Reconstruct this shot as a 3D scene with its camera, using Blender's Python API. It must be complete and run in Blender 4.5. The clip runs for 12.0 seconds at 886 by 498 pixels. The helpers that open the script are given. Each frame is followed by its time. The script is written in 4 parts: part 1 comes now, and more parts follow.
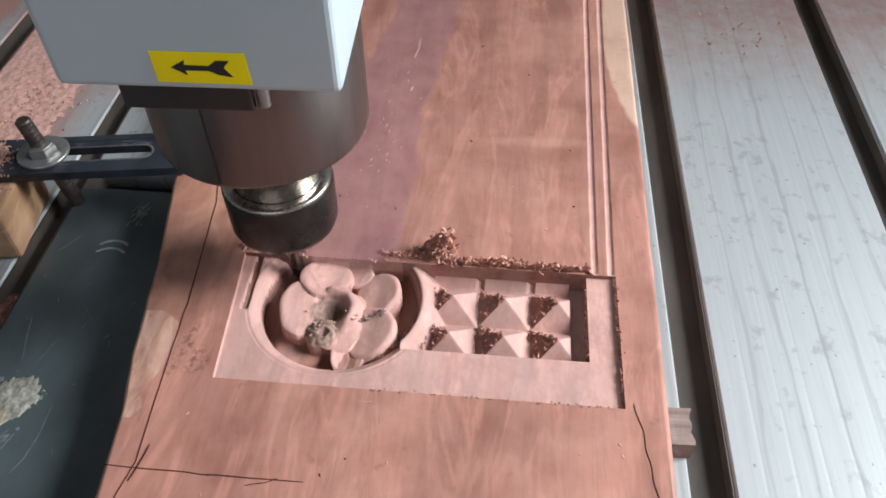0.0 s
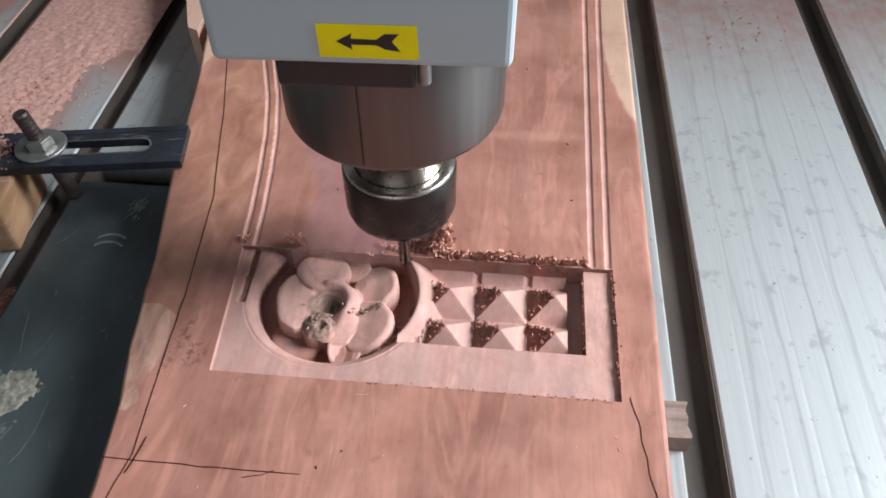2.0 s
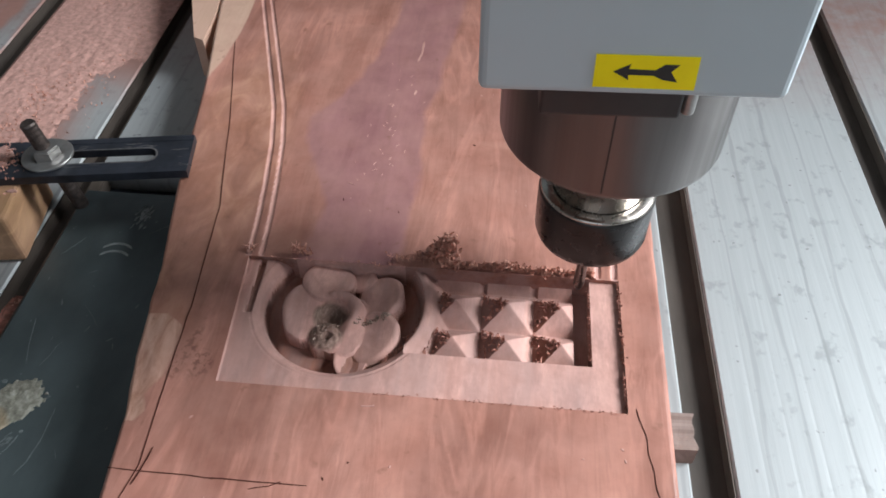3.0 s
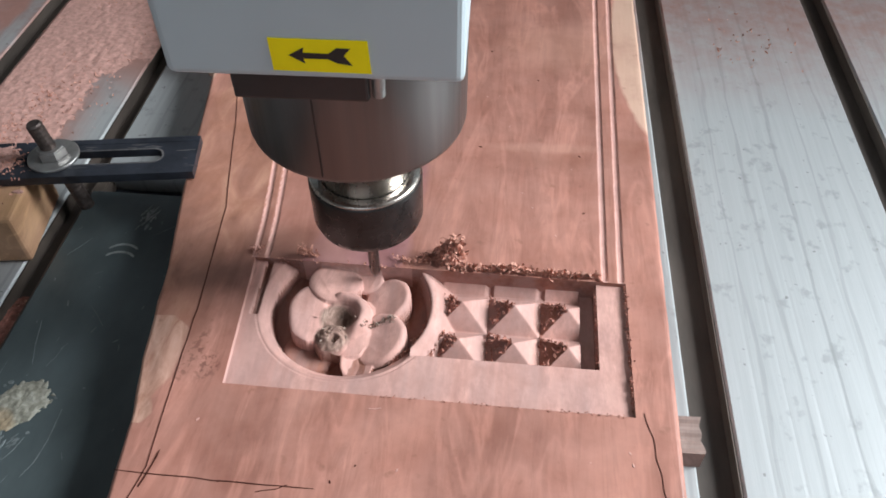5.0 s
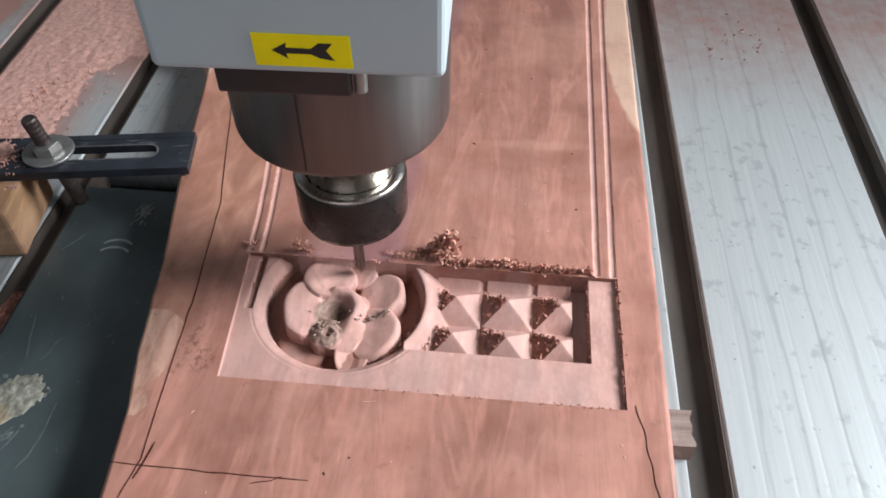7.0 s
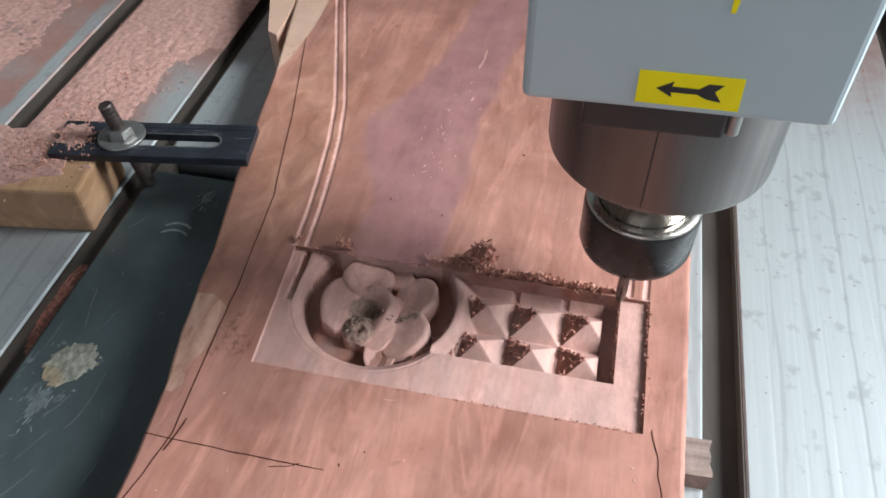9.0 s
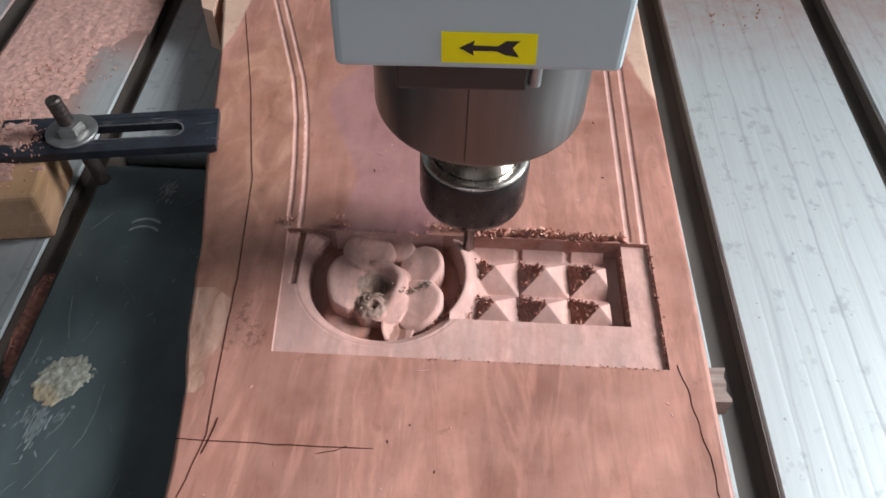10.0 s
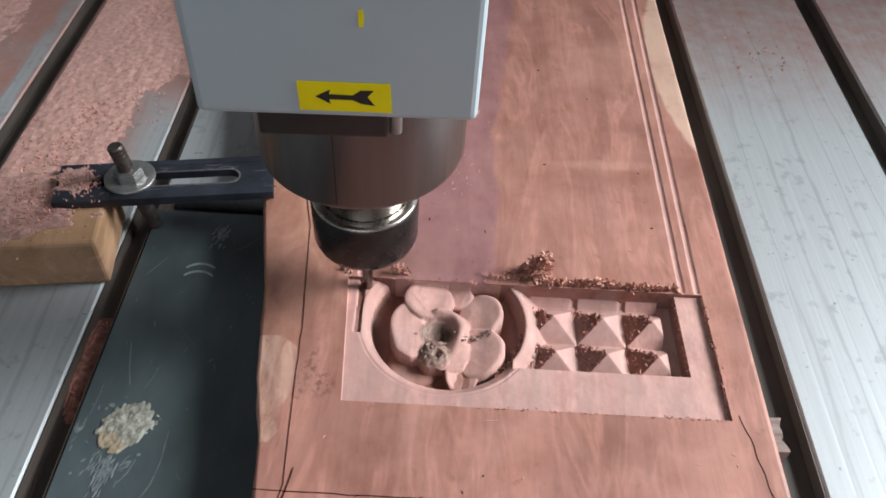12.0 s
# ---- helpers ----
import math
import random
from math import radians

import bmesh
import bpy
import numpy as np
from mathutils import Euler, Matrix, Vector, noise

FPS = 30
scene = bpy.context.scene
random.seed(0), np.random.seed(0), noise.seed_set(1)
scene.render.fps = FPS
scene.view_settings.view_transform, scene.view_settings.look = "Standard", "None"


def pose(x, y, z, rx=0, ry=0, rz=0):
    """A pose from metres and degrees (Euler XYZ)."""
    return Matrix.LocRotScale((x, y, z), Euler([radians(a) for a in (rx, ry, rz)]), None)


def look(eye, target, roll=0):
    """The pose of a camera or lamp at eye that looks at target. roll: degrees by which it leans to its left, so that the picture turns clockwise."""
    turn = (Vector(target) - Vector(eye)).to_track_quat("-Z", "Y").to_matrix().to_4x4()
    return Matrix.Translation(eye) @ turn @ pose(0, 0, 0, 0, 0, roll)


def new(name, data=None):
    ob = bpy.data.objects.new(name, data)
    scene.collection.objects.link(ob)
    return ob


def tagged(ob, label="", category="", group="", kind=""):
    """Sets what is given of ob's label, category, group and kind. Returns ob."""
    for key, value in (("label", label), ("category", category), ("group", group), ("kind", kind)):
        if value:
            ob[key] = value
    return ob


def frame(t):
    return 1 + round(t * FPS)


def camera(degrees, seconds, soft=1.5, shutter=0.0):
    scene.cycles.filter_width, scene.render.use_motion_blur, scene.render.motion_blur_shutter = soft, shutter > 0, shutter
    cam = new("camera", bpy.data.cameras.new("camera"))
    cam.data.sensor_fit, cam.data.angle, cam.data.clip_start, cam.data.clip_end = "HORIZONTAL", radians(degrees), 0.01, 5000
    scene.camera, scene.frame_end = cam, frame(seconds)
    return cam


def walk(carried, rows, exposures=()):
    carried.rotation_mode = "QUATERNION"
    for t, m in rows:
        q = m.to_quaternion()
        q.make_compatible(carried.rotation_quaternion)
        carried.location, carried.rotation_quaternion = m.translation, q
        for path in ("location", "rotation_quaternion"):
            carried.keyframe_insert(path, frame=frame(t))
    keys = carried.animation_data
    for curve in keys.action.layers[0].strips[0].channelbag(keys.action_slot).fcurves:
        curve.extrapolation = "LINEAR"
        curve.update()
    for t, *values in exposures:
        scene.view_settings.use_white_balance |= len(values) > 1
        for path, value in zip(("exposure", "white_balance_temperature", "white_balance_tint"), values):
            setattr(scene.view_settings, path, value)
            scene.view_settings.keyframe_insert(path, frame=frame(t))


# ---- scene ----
cam = camera(59.2, 12.0, soft=1.7)
PATH = [
    (0, (0.135, -0.203, 0.329), (0.007, 1.141, -1.146), -0.3),
    (0.5, (0.138, -0.205, 0.328), (0.012, 1.135, -1.15), -0.4),
    (1, (0.138, -0.205, 0.329), (0.017, 1.137, -1.149), -0.0),
    (1.5, (0.137, -0.206, 0.328), (0.016, 1.138, -1.148), 0.0),
    (2, (0.137, -0.204, 0.328), (0.008, 1.133, -1.154), -0.3),
    (2.5, (0.136, -0.205, 0.328), (0.005, 1.139, -1.147), -0.5),
    (3, (0.134, -0.203, 0.33), (0.002, 1.146, -1.14), -0.2),
    (3.2, (0.134, -0.205, 0.327), (0.0, 1.156, -1.133), -0.2),
    (4.8, (0.135, -0.202, 0.328), (-0.005, 1.151, -1.138), -0.2),
    (5, (0.131, -0.201, 0.331), (-0.005, 1.144, -1.143), -0.2),
    (5.5, (0.133, -0.203, 0.332), (0.003, 1.148, -1.137), -0.2),
    (6, (0.132, -0.204, 0.331), (0.005, 1.144, -1.141), 0.1),
    (6.5, (0.133, -0.205, 0.331), (0.01, 1.144, -1.141), 0.3),
    (7, (0.131, -0.206, 0.331), (0.013, 1.144, -1.14), 0.5),
    (7.2, (0.131, -0.207, 0.331), (0.01, 1.153, -1.13), 0.6),
    (8.8, (0.163, -0.199, 0.342), (-0.188, 1.107, -1.131), -2.2),
    (9, (0.154, -0.205, 0.342), (-0.158, 1.11, -1.133), -1.1),
    (9.5, (0.135, -0.217, 0.338), (-0.007, 1.094, -1.166), 0.1),
    (10, (0.088, -0.213, 0.34), (0.074, 1.077, -1.188), 2.2),
    (10.5, (0.074, -0.202, 0.346), (0.117, 1.085, -1.184), 3.3),
    (11, (0.063, -0.199, 0.35), (0.126, 1.139, -1.135), 3.2),
    (11.5, (0.046, -0.214, 0.346), (0.072, 1.127, -1.138), 4.3),
    (12, (0.043, -0.212, 0.352), (0.069, 1.138, -1.123), 4.0),
]
EXPOSURES = [(0, 0.10, 6500, 10), (7.2, 0.10, 6500, 10), (8.8, 0.32, 6350, 6), (9.5, 0.22, 6350, 6), (10.0, 0.06, 6450, 9), (10.5, 0.02, 6500, 10), (12, 0.02, 6500, 10)]
walk(cam, [(t, look(eye, target, roll)) for t, eye, target, roll in PATH], EXPOSURES)

# ---- light ----
world = bpy.data.worlds.new("world")
scene.world = world
world.use_nodes = True
wn = world.node_tree.nodes
sky = wn.new("ShaderNodeTexSky")
sky.sky_type, sky.sun_disc = "NISHITA", False
sky.sun_elevation, sky.sun_rotation = radians(42), radians(95)
wn["Background"].inputs["Strength"].default_value = 0.10
world.node_tree.links.new(sky.outputs[0], wn["Background"].inputs["Color"])


def area_lamp(name, eye, target, sx, sy, watts, colour):
    d = bpy.data.lights.new(name, "AREA")
    d.shape, d.size, d.size_y, d.energy, d.color = "RECTANGLE", sx, sy, watts, colour
    o = new(name, d)
    o.matrix_world = look(eye, target)
    return o


# daylight of the east doorway, and an added rear fill with no known source
area_lamp("door_daylight", (2.15, 0.36, 1.50), (0.1, 0.1, 0.0), 1.25, 0.95, 146, (0.90, 0.96, 1.0))
area_lamp("rear_fill", (-0.3, -2.9, 1.6), (0.0, 0.1, 0.0), 2.2, 1.6, 11, (0.95, 0.97, 1.0))

# ---- materials ----


def mat(name):
    m = bpy.data.materials.new(name)
    m.use_nodes = True
    return m, m.node_tree.nodes, m.node_tree.links, m.node_tree.nodes["Principled BSDF"]


def nd(nodes, kind, **inputs):
    n = nodes.new(kind)
    for k, v in inputs.items():
        n.inputs[k.replace("_", " ")].default_value = v
    return n


def ramp(nodes, links, source, stops):
    r = nodes.new("ShaderNodeValToRGB")
    e = r.color_ramp.elements
    while len(e) < len(stops):
        e.new(0.5)
    for el, (p, c) in zip(e, stops):
        el.position, el.color = p, (*c, 1) if len(c) == 3 else c
    links.new(source, r.inputs["Fac"])
    return r.outputs["Color"]


def mixc(nodes, links, fac, a, b, mode="MIX"):
    n = nodes.new("ShaderNodeMix")
    n.data_type, n.blend_type = "RGBA", mode
    for socket, v in ((n.inputs["Factor"], fac), (n.inputs["A"], a), (n.inputs["B"], b)):
        if hasattr(v, "links"):
            links.new(v, socket)
        elif isinstance(v, (int, float)):
            socket.default_value = v
        else:
            socket.default_value = (*v, 1)
    return n.outputs["Result"]


def mathn(nodes, links, op, a, b=0.0, c=0.0):
    n = nodes.new("ShaderNodeMath")
    n.operation = op
    for socket, v in zip(n.inputs, (a, b, c)):
        if hasattr(v, "links"):
            links.new(v, socket)
        else:
            socket.default_value = v
    return n.outputs[0]


def coords(nodes, links, scale=(1, 1, 1)):
    tc = nodes.new("ShaderNodeTexCoord")
    mp = nodes.new("ShaderNodeMapping")
    mp.inputs["Scale"].default_value = scale
    links.new(tc.outputs["Object"], mp.inputs["Vector"])
    return mp.outputs["Vector"]


def noise_of(nodes, links, vec, scale, detail=4.0, rough=0.55, distortion=0.0):
    n = nd(nodes, "ShaderNodeTexNoise", Scale=scale, Detail=detail, Roughness=rough, Distortion=distortion)
    links.new(vec, n.inputs["Vector"])
    return n.outputs["Fac"]


def bump(nodes, links, bsdf, height, strength, distance):
    b = nd(nodes, "ShaderNodeBump", Strength=strength, Distance=distance)
    links.new(height, b.inputs["Height"])
    links.new(b.outputs["Normal"], bsdf.inputs["Normal"])


def ellipse_mask(nodes, links, cx, cy, rx, ry, wobble, soft, turn=0.0):
    """1 inside an uneven ellipse of the object's x and y, 0 outside."""
    tc = nodes.new("ShaderNodeTexCoord")
    mp = nodes.new("ShaderNodeMapping")
    mp.vector_type = "TEXTURE"
    mp.inputs["Location"].default_value = (cx, cy, 0)
    mp.inputs["Rotation"].default_value = (0, 0, radians(turn))
    mp.inputs["Scale"].default_value = (rx, ry, 1)
    links.new(tc.outputs["Object"], mp.inputs["Vector"])
    sx = nodes.new("ShaderNodeSeparateXYZ")
    links.new(mp.outputs["Vector"], sx.inputs[0])
    x2 = mathn(nodes, links, "MULTIPLY", sx.outputs["X"], sx.outputs["X"])
    r2 = mathn(nodes, links, "MULTIPLY_ADD", sx.outputs["Y"], sx.outputs["Y"], x2)
    n = noise_of(nodes, links, tc.outputs["Object"], 60, 4)
    r = mathn(nodes, links, "MULTIPLY_ADD", mathn(nodes, links, "SUBTRACT", n, 0.5), wobble, r2)
    m = nd(nodes, "ShaderNodeMapRange", From_Min=1 + soft, From_Max=1 - soft)
    links.new(r, m.inputs["Value"])
    return m.outputs["Result"]


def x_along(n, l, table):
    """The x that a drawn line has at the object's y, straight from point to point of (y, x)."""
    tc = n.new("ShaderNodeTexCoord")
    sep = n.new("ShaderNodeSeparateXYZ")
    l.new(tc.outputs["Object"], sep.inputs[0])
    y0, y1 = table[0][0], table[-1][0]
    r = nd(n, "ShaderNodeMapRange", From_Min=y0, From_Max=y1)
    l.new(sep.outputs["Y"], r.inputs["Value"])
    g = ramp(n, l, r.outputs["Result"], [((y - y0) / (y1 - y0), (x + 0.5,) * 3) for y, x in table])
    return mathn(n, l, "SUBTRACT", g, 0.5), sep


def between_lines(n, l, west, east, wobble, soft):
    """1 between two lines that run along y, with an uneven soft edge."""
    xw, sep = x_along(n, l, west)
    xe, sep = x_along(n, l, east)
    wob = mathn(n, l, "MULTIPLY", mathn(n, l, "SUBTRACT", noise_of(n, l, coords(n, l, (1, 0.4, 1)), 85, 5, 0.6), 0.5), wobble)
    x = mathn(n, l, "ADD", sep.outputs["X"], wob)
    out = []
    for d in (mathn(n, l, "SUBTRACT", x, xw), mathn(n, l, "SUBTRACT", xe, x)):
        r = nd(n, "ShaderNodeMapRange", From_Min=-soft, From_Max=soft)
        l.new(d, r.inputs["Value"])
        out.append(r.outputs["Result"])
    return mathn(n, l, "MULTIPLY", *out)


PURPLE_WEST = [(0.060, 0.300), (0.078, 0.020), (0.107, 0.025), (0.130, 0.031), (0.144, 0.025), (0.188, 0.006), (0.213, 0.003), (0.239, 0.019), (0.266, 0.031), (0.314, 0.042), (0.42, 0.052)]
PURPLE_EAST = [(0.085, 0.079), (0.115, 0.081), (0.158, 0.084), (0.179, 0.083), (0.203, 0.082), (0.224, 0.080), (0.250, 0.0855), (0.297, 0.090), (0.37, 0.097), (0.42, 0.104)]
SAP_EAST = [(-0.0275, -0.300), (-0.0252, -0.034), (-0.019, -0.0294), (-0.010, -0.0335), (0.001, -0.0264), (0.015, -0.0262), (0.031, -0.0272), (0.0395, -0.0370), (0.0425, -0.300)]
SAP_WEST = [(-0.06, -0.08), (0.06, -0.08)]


def wood_material(name, dark, light, fresh=False, marks=False, rough=0.55, dust=0.25):
    m, n, l, b = mat(name)
    long_grain = coords(n, l, (1, 0.09, 1))
    fine = noise_of(n, l, long_grain, 380, 5, 0.6)
    bands = noise_of(n, l, coords(n, l, (1, 0.09, 1)), 42, 5, 0.6, 0.8)
    wide = noise_of(n, l, coords(n, l, (1, 0.22, 1)), 17, 4, 0.55, 0.6)
    broad = noise_of(n, l, coords(n, l, (1, 0.6, 1)), 12, 5, 0.6, 0.4)
    col = ramp(n, l, bands, [(0.30, dark), (0.68, light)])
    col = mixc(n, l, ramp(n, l, wide, [(0.40, (0, 0, 0)), (0.66, (0.75, 0.75, 0.75))]), col, tuple(c * 1.22 for c in light))
    col = mixc(n, l, ramp(n, l, fine, [(0.48, (0, 0, 0)), (0.75, (0.20, 0.20, 0.20))]), col, tuple(c * 0.55 for c in dark))
    col = mixc(n, l, ramp(n, l, broad, [(0.45, (0, 0, 0)), (0.7, (0.6, 0.6, 0.6))]), col, tuple(c * 0.82 for c in dark))
    figure = ramp(n, l, noise_of(n, l, coords(n, l, (1, 0.20, 1)), 34, 3, 0.5, 1.6), [(0.50, (0, 0, 0)), (0.58, (0.50, 0.50, 0.50)), (0.64, (0.06, 0.06, 0.06))])
    col = mixc(n, l, figure, col, tuple(c * 1.32 for c in light))
    haze = ramp(n, l, noise_of(n, l, coords(n, l, (0.7, 1, 1)), 26, 6, 0.65, 0.3), [(0.44, (0, 0, 0)), (0.70, (0.42, 0.42, 0.42))])
    col = mixc(n, l, haze, col, tuple(c * 0.80 for c in dark))
    vein = ramp(n, l, noise_of(n, l, coords(n, l, (1, 0.14, 1)), 95, 6, 0.7, 1.2), [(0.50, (0, 0, 0)), (0.62, (0.30, 0.30, 0.30)), (0.70, (0, 0, 0))])
    col = mixc(n, l, vein, col, tuple(c * 0.62 for c in dark))
    if fresh:
        grey = ramp(n, l, noise_of(n, l, coords(n, l, (1, 0.12, 1)), 55, 4, 0.6), [(0.45, (0, 0, 0)), (0.62, (0.5, 0.5, 0.5))])
        col = mixc(n, l, grey, col, (0.385, 0.262, 0.243))
        blot = ramp(n, l, noise_of(n, l, coords(n, l), 70, 6, 0.65), [(0.48, (0, 0, 0)), (0.72, (0.5, 0.5, 0.5))])
        col = mixc(n, l, blot, col, (0.34, 0.165, 0.135))
        mottle = ramp(n, l, noise_of(n, l, coords(n, l, (1, 0.35, 1)), 190, 5, 0.7), [(0.46, (0, 0, 0)), (0.66, (0.55, 0.55, 0.55))])
        col = mixc(n, l, mottle, col, (0.36, 0.20, 0.175))
        for e, k in (((0.008, 0.030, 0.014, 0.034, 1.4, 0.6, 0), 0.42), ((0.085, 0.010, 0.030, 0.010, 1.4, 0.7, 0), 0.25), ((0.175, 0.012, 0.020, 0.012, 1.4, 0.7, 0), 0.30)):
            col = mixc(n, l, mathn(n, l, "MULTIPLY", ellipse_mask(n, l, *e), k), col, (0.35, 0.225, 0.205))
        for e in ((0.0480, 0.0500, 0.0092, 0.0098, 0.9, 0.25, 20), (0.0475, 0.0372, 0.0094, 0.0088, 0.8, 0.22, 0)):
            col = mixc(n, l, mathn(n, l, "MULTIPLY", ellipse_mask(n, l, *e), 0.9), col, ramp(n, l, noise_of(n, l, coords(n, l, (1, 0.35, 1)), 260, 4, 0.6, 1.5), [(0.36, (0.062, 0.042, 0.030)), (0.52, (0.15, 0.105, 0.078)), (0.68, (0.31, 0.230, 0.180))]))
    if marks:
        purple = (0.305, 0.144, 0.149)
        streaks = noise_of(n, l, coords(n, l, (1, 0.22, 1)), 70, 5, 0.6, 0.8)
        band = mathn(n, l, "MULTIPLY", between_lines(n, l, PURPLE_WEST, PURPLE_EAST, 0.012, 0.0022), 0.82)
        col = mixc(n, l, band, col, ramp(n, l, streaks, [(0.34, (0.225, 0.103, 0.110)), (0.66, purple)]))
        # figured brown grain beside the clamp
        fig = noise_of(n, l, coords(n, l, (1, 0.55, 1)), 48, 4, 0.55, 0.9)
        figm = mathn(n, l, "MULTIPLY", ellipse_mask(n, l, -0.043, 0.165, 0.036, 0.13, 0.8, 0.5), 0.62)
        col = mixc(n, l, figm, col, ramp(n, l, fig, [(0.36, (0.17, 0.070, 0.038)), (0.52, (0.34, 0.155, 0.095)), (0.66, (0.50, 0.27, 0.175))]))
        sap = (0.66, 0.46, 0.35)
        for e in ((0.2365, 0.325, 0.029, 0.114, 0.2, 0.07, 0), (-0.101, 0.350, 0.027, 0.118, 0.15, 0.05, 3)):
            col = mixc(n, l, mathn(n, l, "MULTIPLY", ellipse_mask(n, l, *e), 0.93), col, mixc(n, l, fine, sap, (0.54, 0.34, 0.25)))
        sapg = noise_of(n, l, coords(n, l, (1, 0.3, 1)), 150, 5, 0.65, 1.0)
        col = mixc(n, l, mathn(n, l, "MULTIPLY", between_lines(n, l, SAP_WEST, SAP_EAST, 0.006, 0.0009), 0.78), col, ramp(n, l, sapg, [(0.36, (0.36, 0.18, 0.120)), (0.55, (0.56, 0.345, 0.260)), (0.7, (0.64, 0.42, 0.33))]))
        # dark specks beside the sapwood
        fleck = ramp(n, l, noise_of(n, l, coords(n, l), 330, 4, 0.6), [(0.48, (0, 0, 0)), (0.57, (0.9, 0.9, 0.9))])
        for e in ((-0.0205, 0.016, 0.004, 0.016, 1.2, 0.6, -12), (-0.011, 0.010, 0.006, 0.008, 1.2, 0.6, 0)):
            col = mixc(n, l, mathn(n, l, "MULTIPLY", ellipse_mask(n, l, *e), fleck), col, (0.13, 0.045, 0.032))
        for e, c, k in (((0.160, 0.1965, 0.032, 0.0045, 3.0, 0.8, 2), (0.50, 0.28, 0.21), 0.35), ((0.168, 0.184, 0.030, 0.0075, 1.5, 0.7, 0), (0.22, 0.085, 0.055), 0.45), ((0.216, 0.197, 0.013, 0.013, 1.5, 0.6, 0), (0.22, 0.085, 0.055), 0.55),
                        ((0.015, 0.098, 0.028, 0.011, 1.5, 0.7, 0), (0.19, 0.085, 0.06), 0.5), ((-0.022, 0.03, 0.006, 0.022, 1.5, 0.7, 0), (0.20, 0.08, 0.055), 0.5), ((0.175, 0.315, 0.045, 0.030, 1.5, 0.8, 0), (0.50, 0.27, 0.20), 0.35)):
            col = mixc(n, l, mathn(n, l, "MULTIPLY", ellipse_mask(n, l, *e), k), col, c)
        stain = noise_of(n, l, coords(n, l), 30, 5, 0.65)
        spots = ramp(n, l, noise_of(n, l, coords(n, l), 95, 3, 0.5), [(0.66, (0, 0, 0)), (0.74, (0.5, 0.5, 0.5))])
        col = mixc(n, l, spots, col, (0.17, 0.07, 0.045))
        col = mixc(n, l, ramp(n, l, stain, [(0.48, (0, 0, 0)), (0.75, (0.35, 0.35, 0.35))]), col, (0.24, 0.105, 0.075))
    powder = ramp(n, l, noise_of(n, l, coords(n, l), 36, 6, 0.6), [(0.35, (0, 0, 0)), (0.8, (dust * 2, dust * 2, dust * 2))])
    col = mixc(n, l, powder, col, (0.60, 0.34, 0.28))
    l.new(col, b.inputs["Base Color"])
    b.inputs["Roughness"].default_value = rough
    b.inputs["Specular IOR Level"].default_value = 0.35
    h = mathn(n, l, "ADD", fine, noise_of(n, l, coords(n, l), 900, 3))
    bump(n, l, b, h, 0.2, 0.00015 if not fresh else 0.0002)
    return m


WOOD = wood_material("red_wood", (0.240, 0.095, 0.069), (0.425, 0.197, 0.150), marks=True, rough=0.40, dust=0.16)
CUT = wood_material("fresh_cut_wood", (0.470, 0.243, 0.206), (0.60, 0.345, 0.295), fresh=True, rough=0.75, dust=0.2)
# torn wood, its dark red also carrying the shade of the carving's walls
TORN_SHADE = wood_material("torn_shaded_wood", (0.15, 0.055, 0.038), (0.34, 0.15, 0.105), fresh=True, rough=0.85, dust=0.05)
PALE_WOOD = wood_material("pale_wood", (0.37, 0.200, 0.100), (0.54, 0.325, 0.180), rough=0.65, dust=0.15)
GREY_WOOD = wood_material("grey_wood", (0.13, 0.098, 0.084), (0.28, 0.22, 0.195), rough=0.6, dust=0.1)


def flat_material(name, colour, rough=0.5, metal=0.0, vary=0.15, scale=60, bump_by=0.0, stretch=(1, 1, 1), spec=0.5, per_island=0.0):
    m, n, l, b = mat(name)
    f = noise_of(n, l, coords(n, l, stretch), scale, 5, 0.6)
    lo, hi = tuple(c * (1 - vary) for c in colour), tuple(min(1, c * (1 + vary)) for c in colour)
    col = ramp(n, l, f, [(0.3, lo), (0.7, hi)])
    if per_island:
        g = n.new("ShaderNodeNewGeometry")
        col = mixc(n, l, mathn(n, l, "MULTIPLY", g.outputs["Random Per Island"], per_island), col, tuple(c * k for c, k in zip(colour, (0.40, 0.32, 0.30))))
    l.new(col, b.inputs["Base Color"])
    b.inputs["Roughness"].default_value, b.inputs["Metallic"].default_value = rough, metal
    b.inputs["Specular IOR Level"].default_value = spec
    r = nd(n, "ShaderNodeMapRange", From_Min=0.3, From_Max=0.7, To_Min=rough * 0.8, To_Max=min(1, rough * 1.2))
    l.new(noise_of(n, l, coords(n, l, stretch), scale * 3.1, 4), r.inputs["Value"])
    l.new(r.outputs["Result"], b.inputs["Roughness"])
    if bump_by:
        bump(n, l, b, f, 0.5, bump_by)
    return m


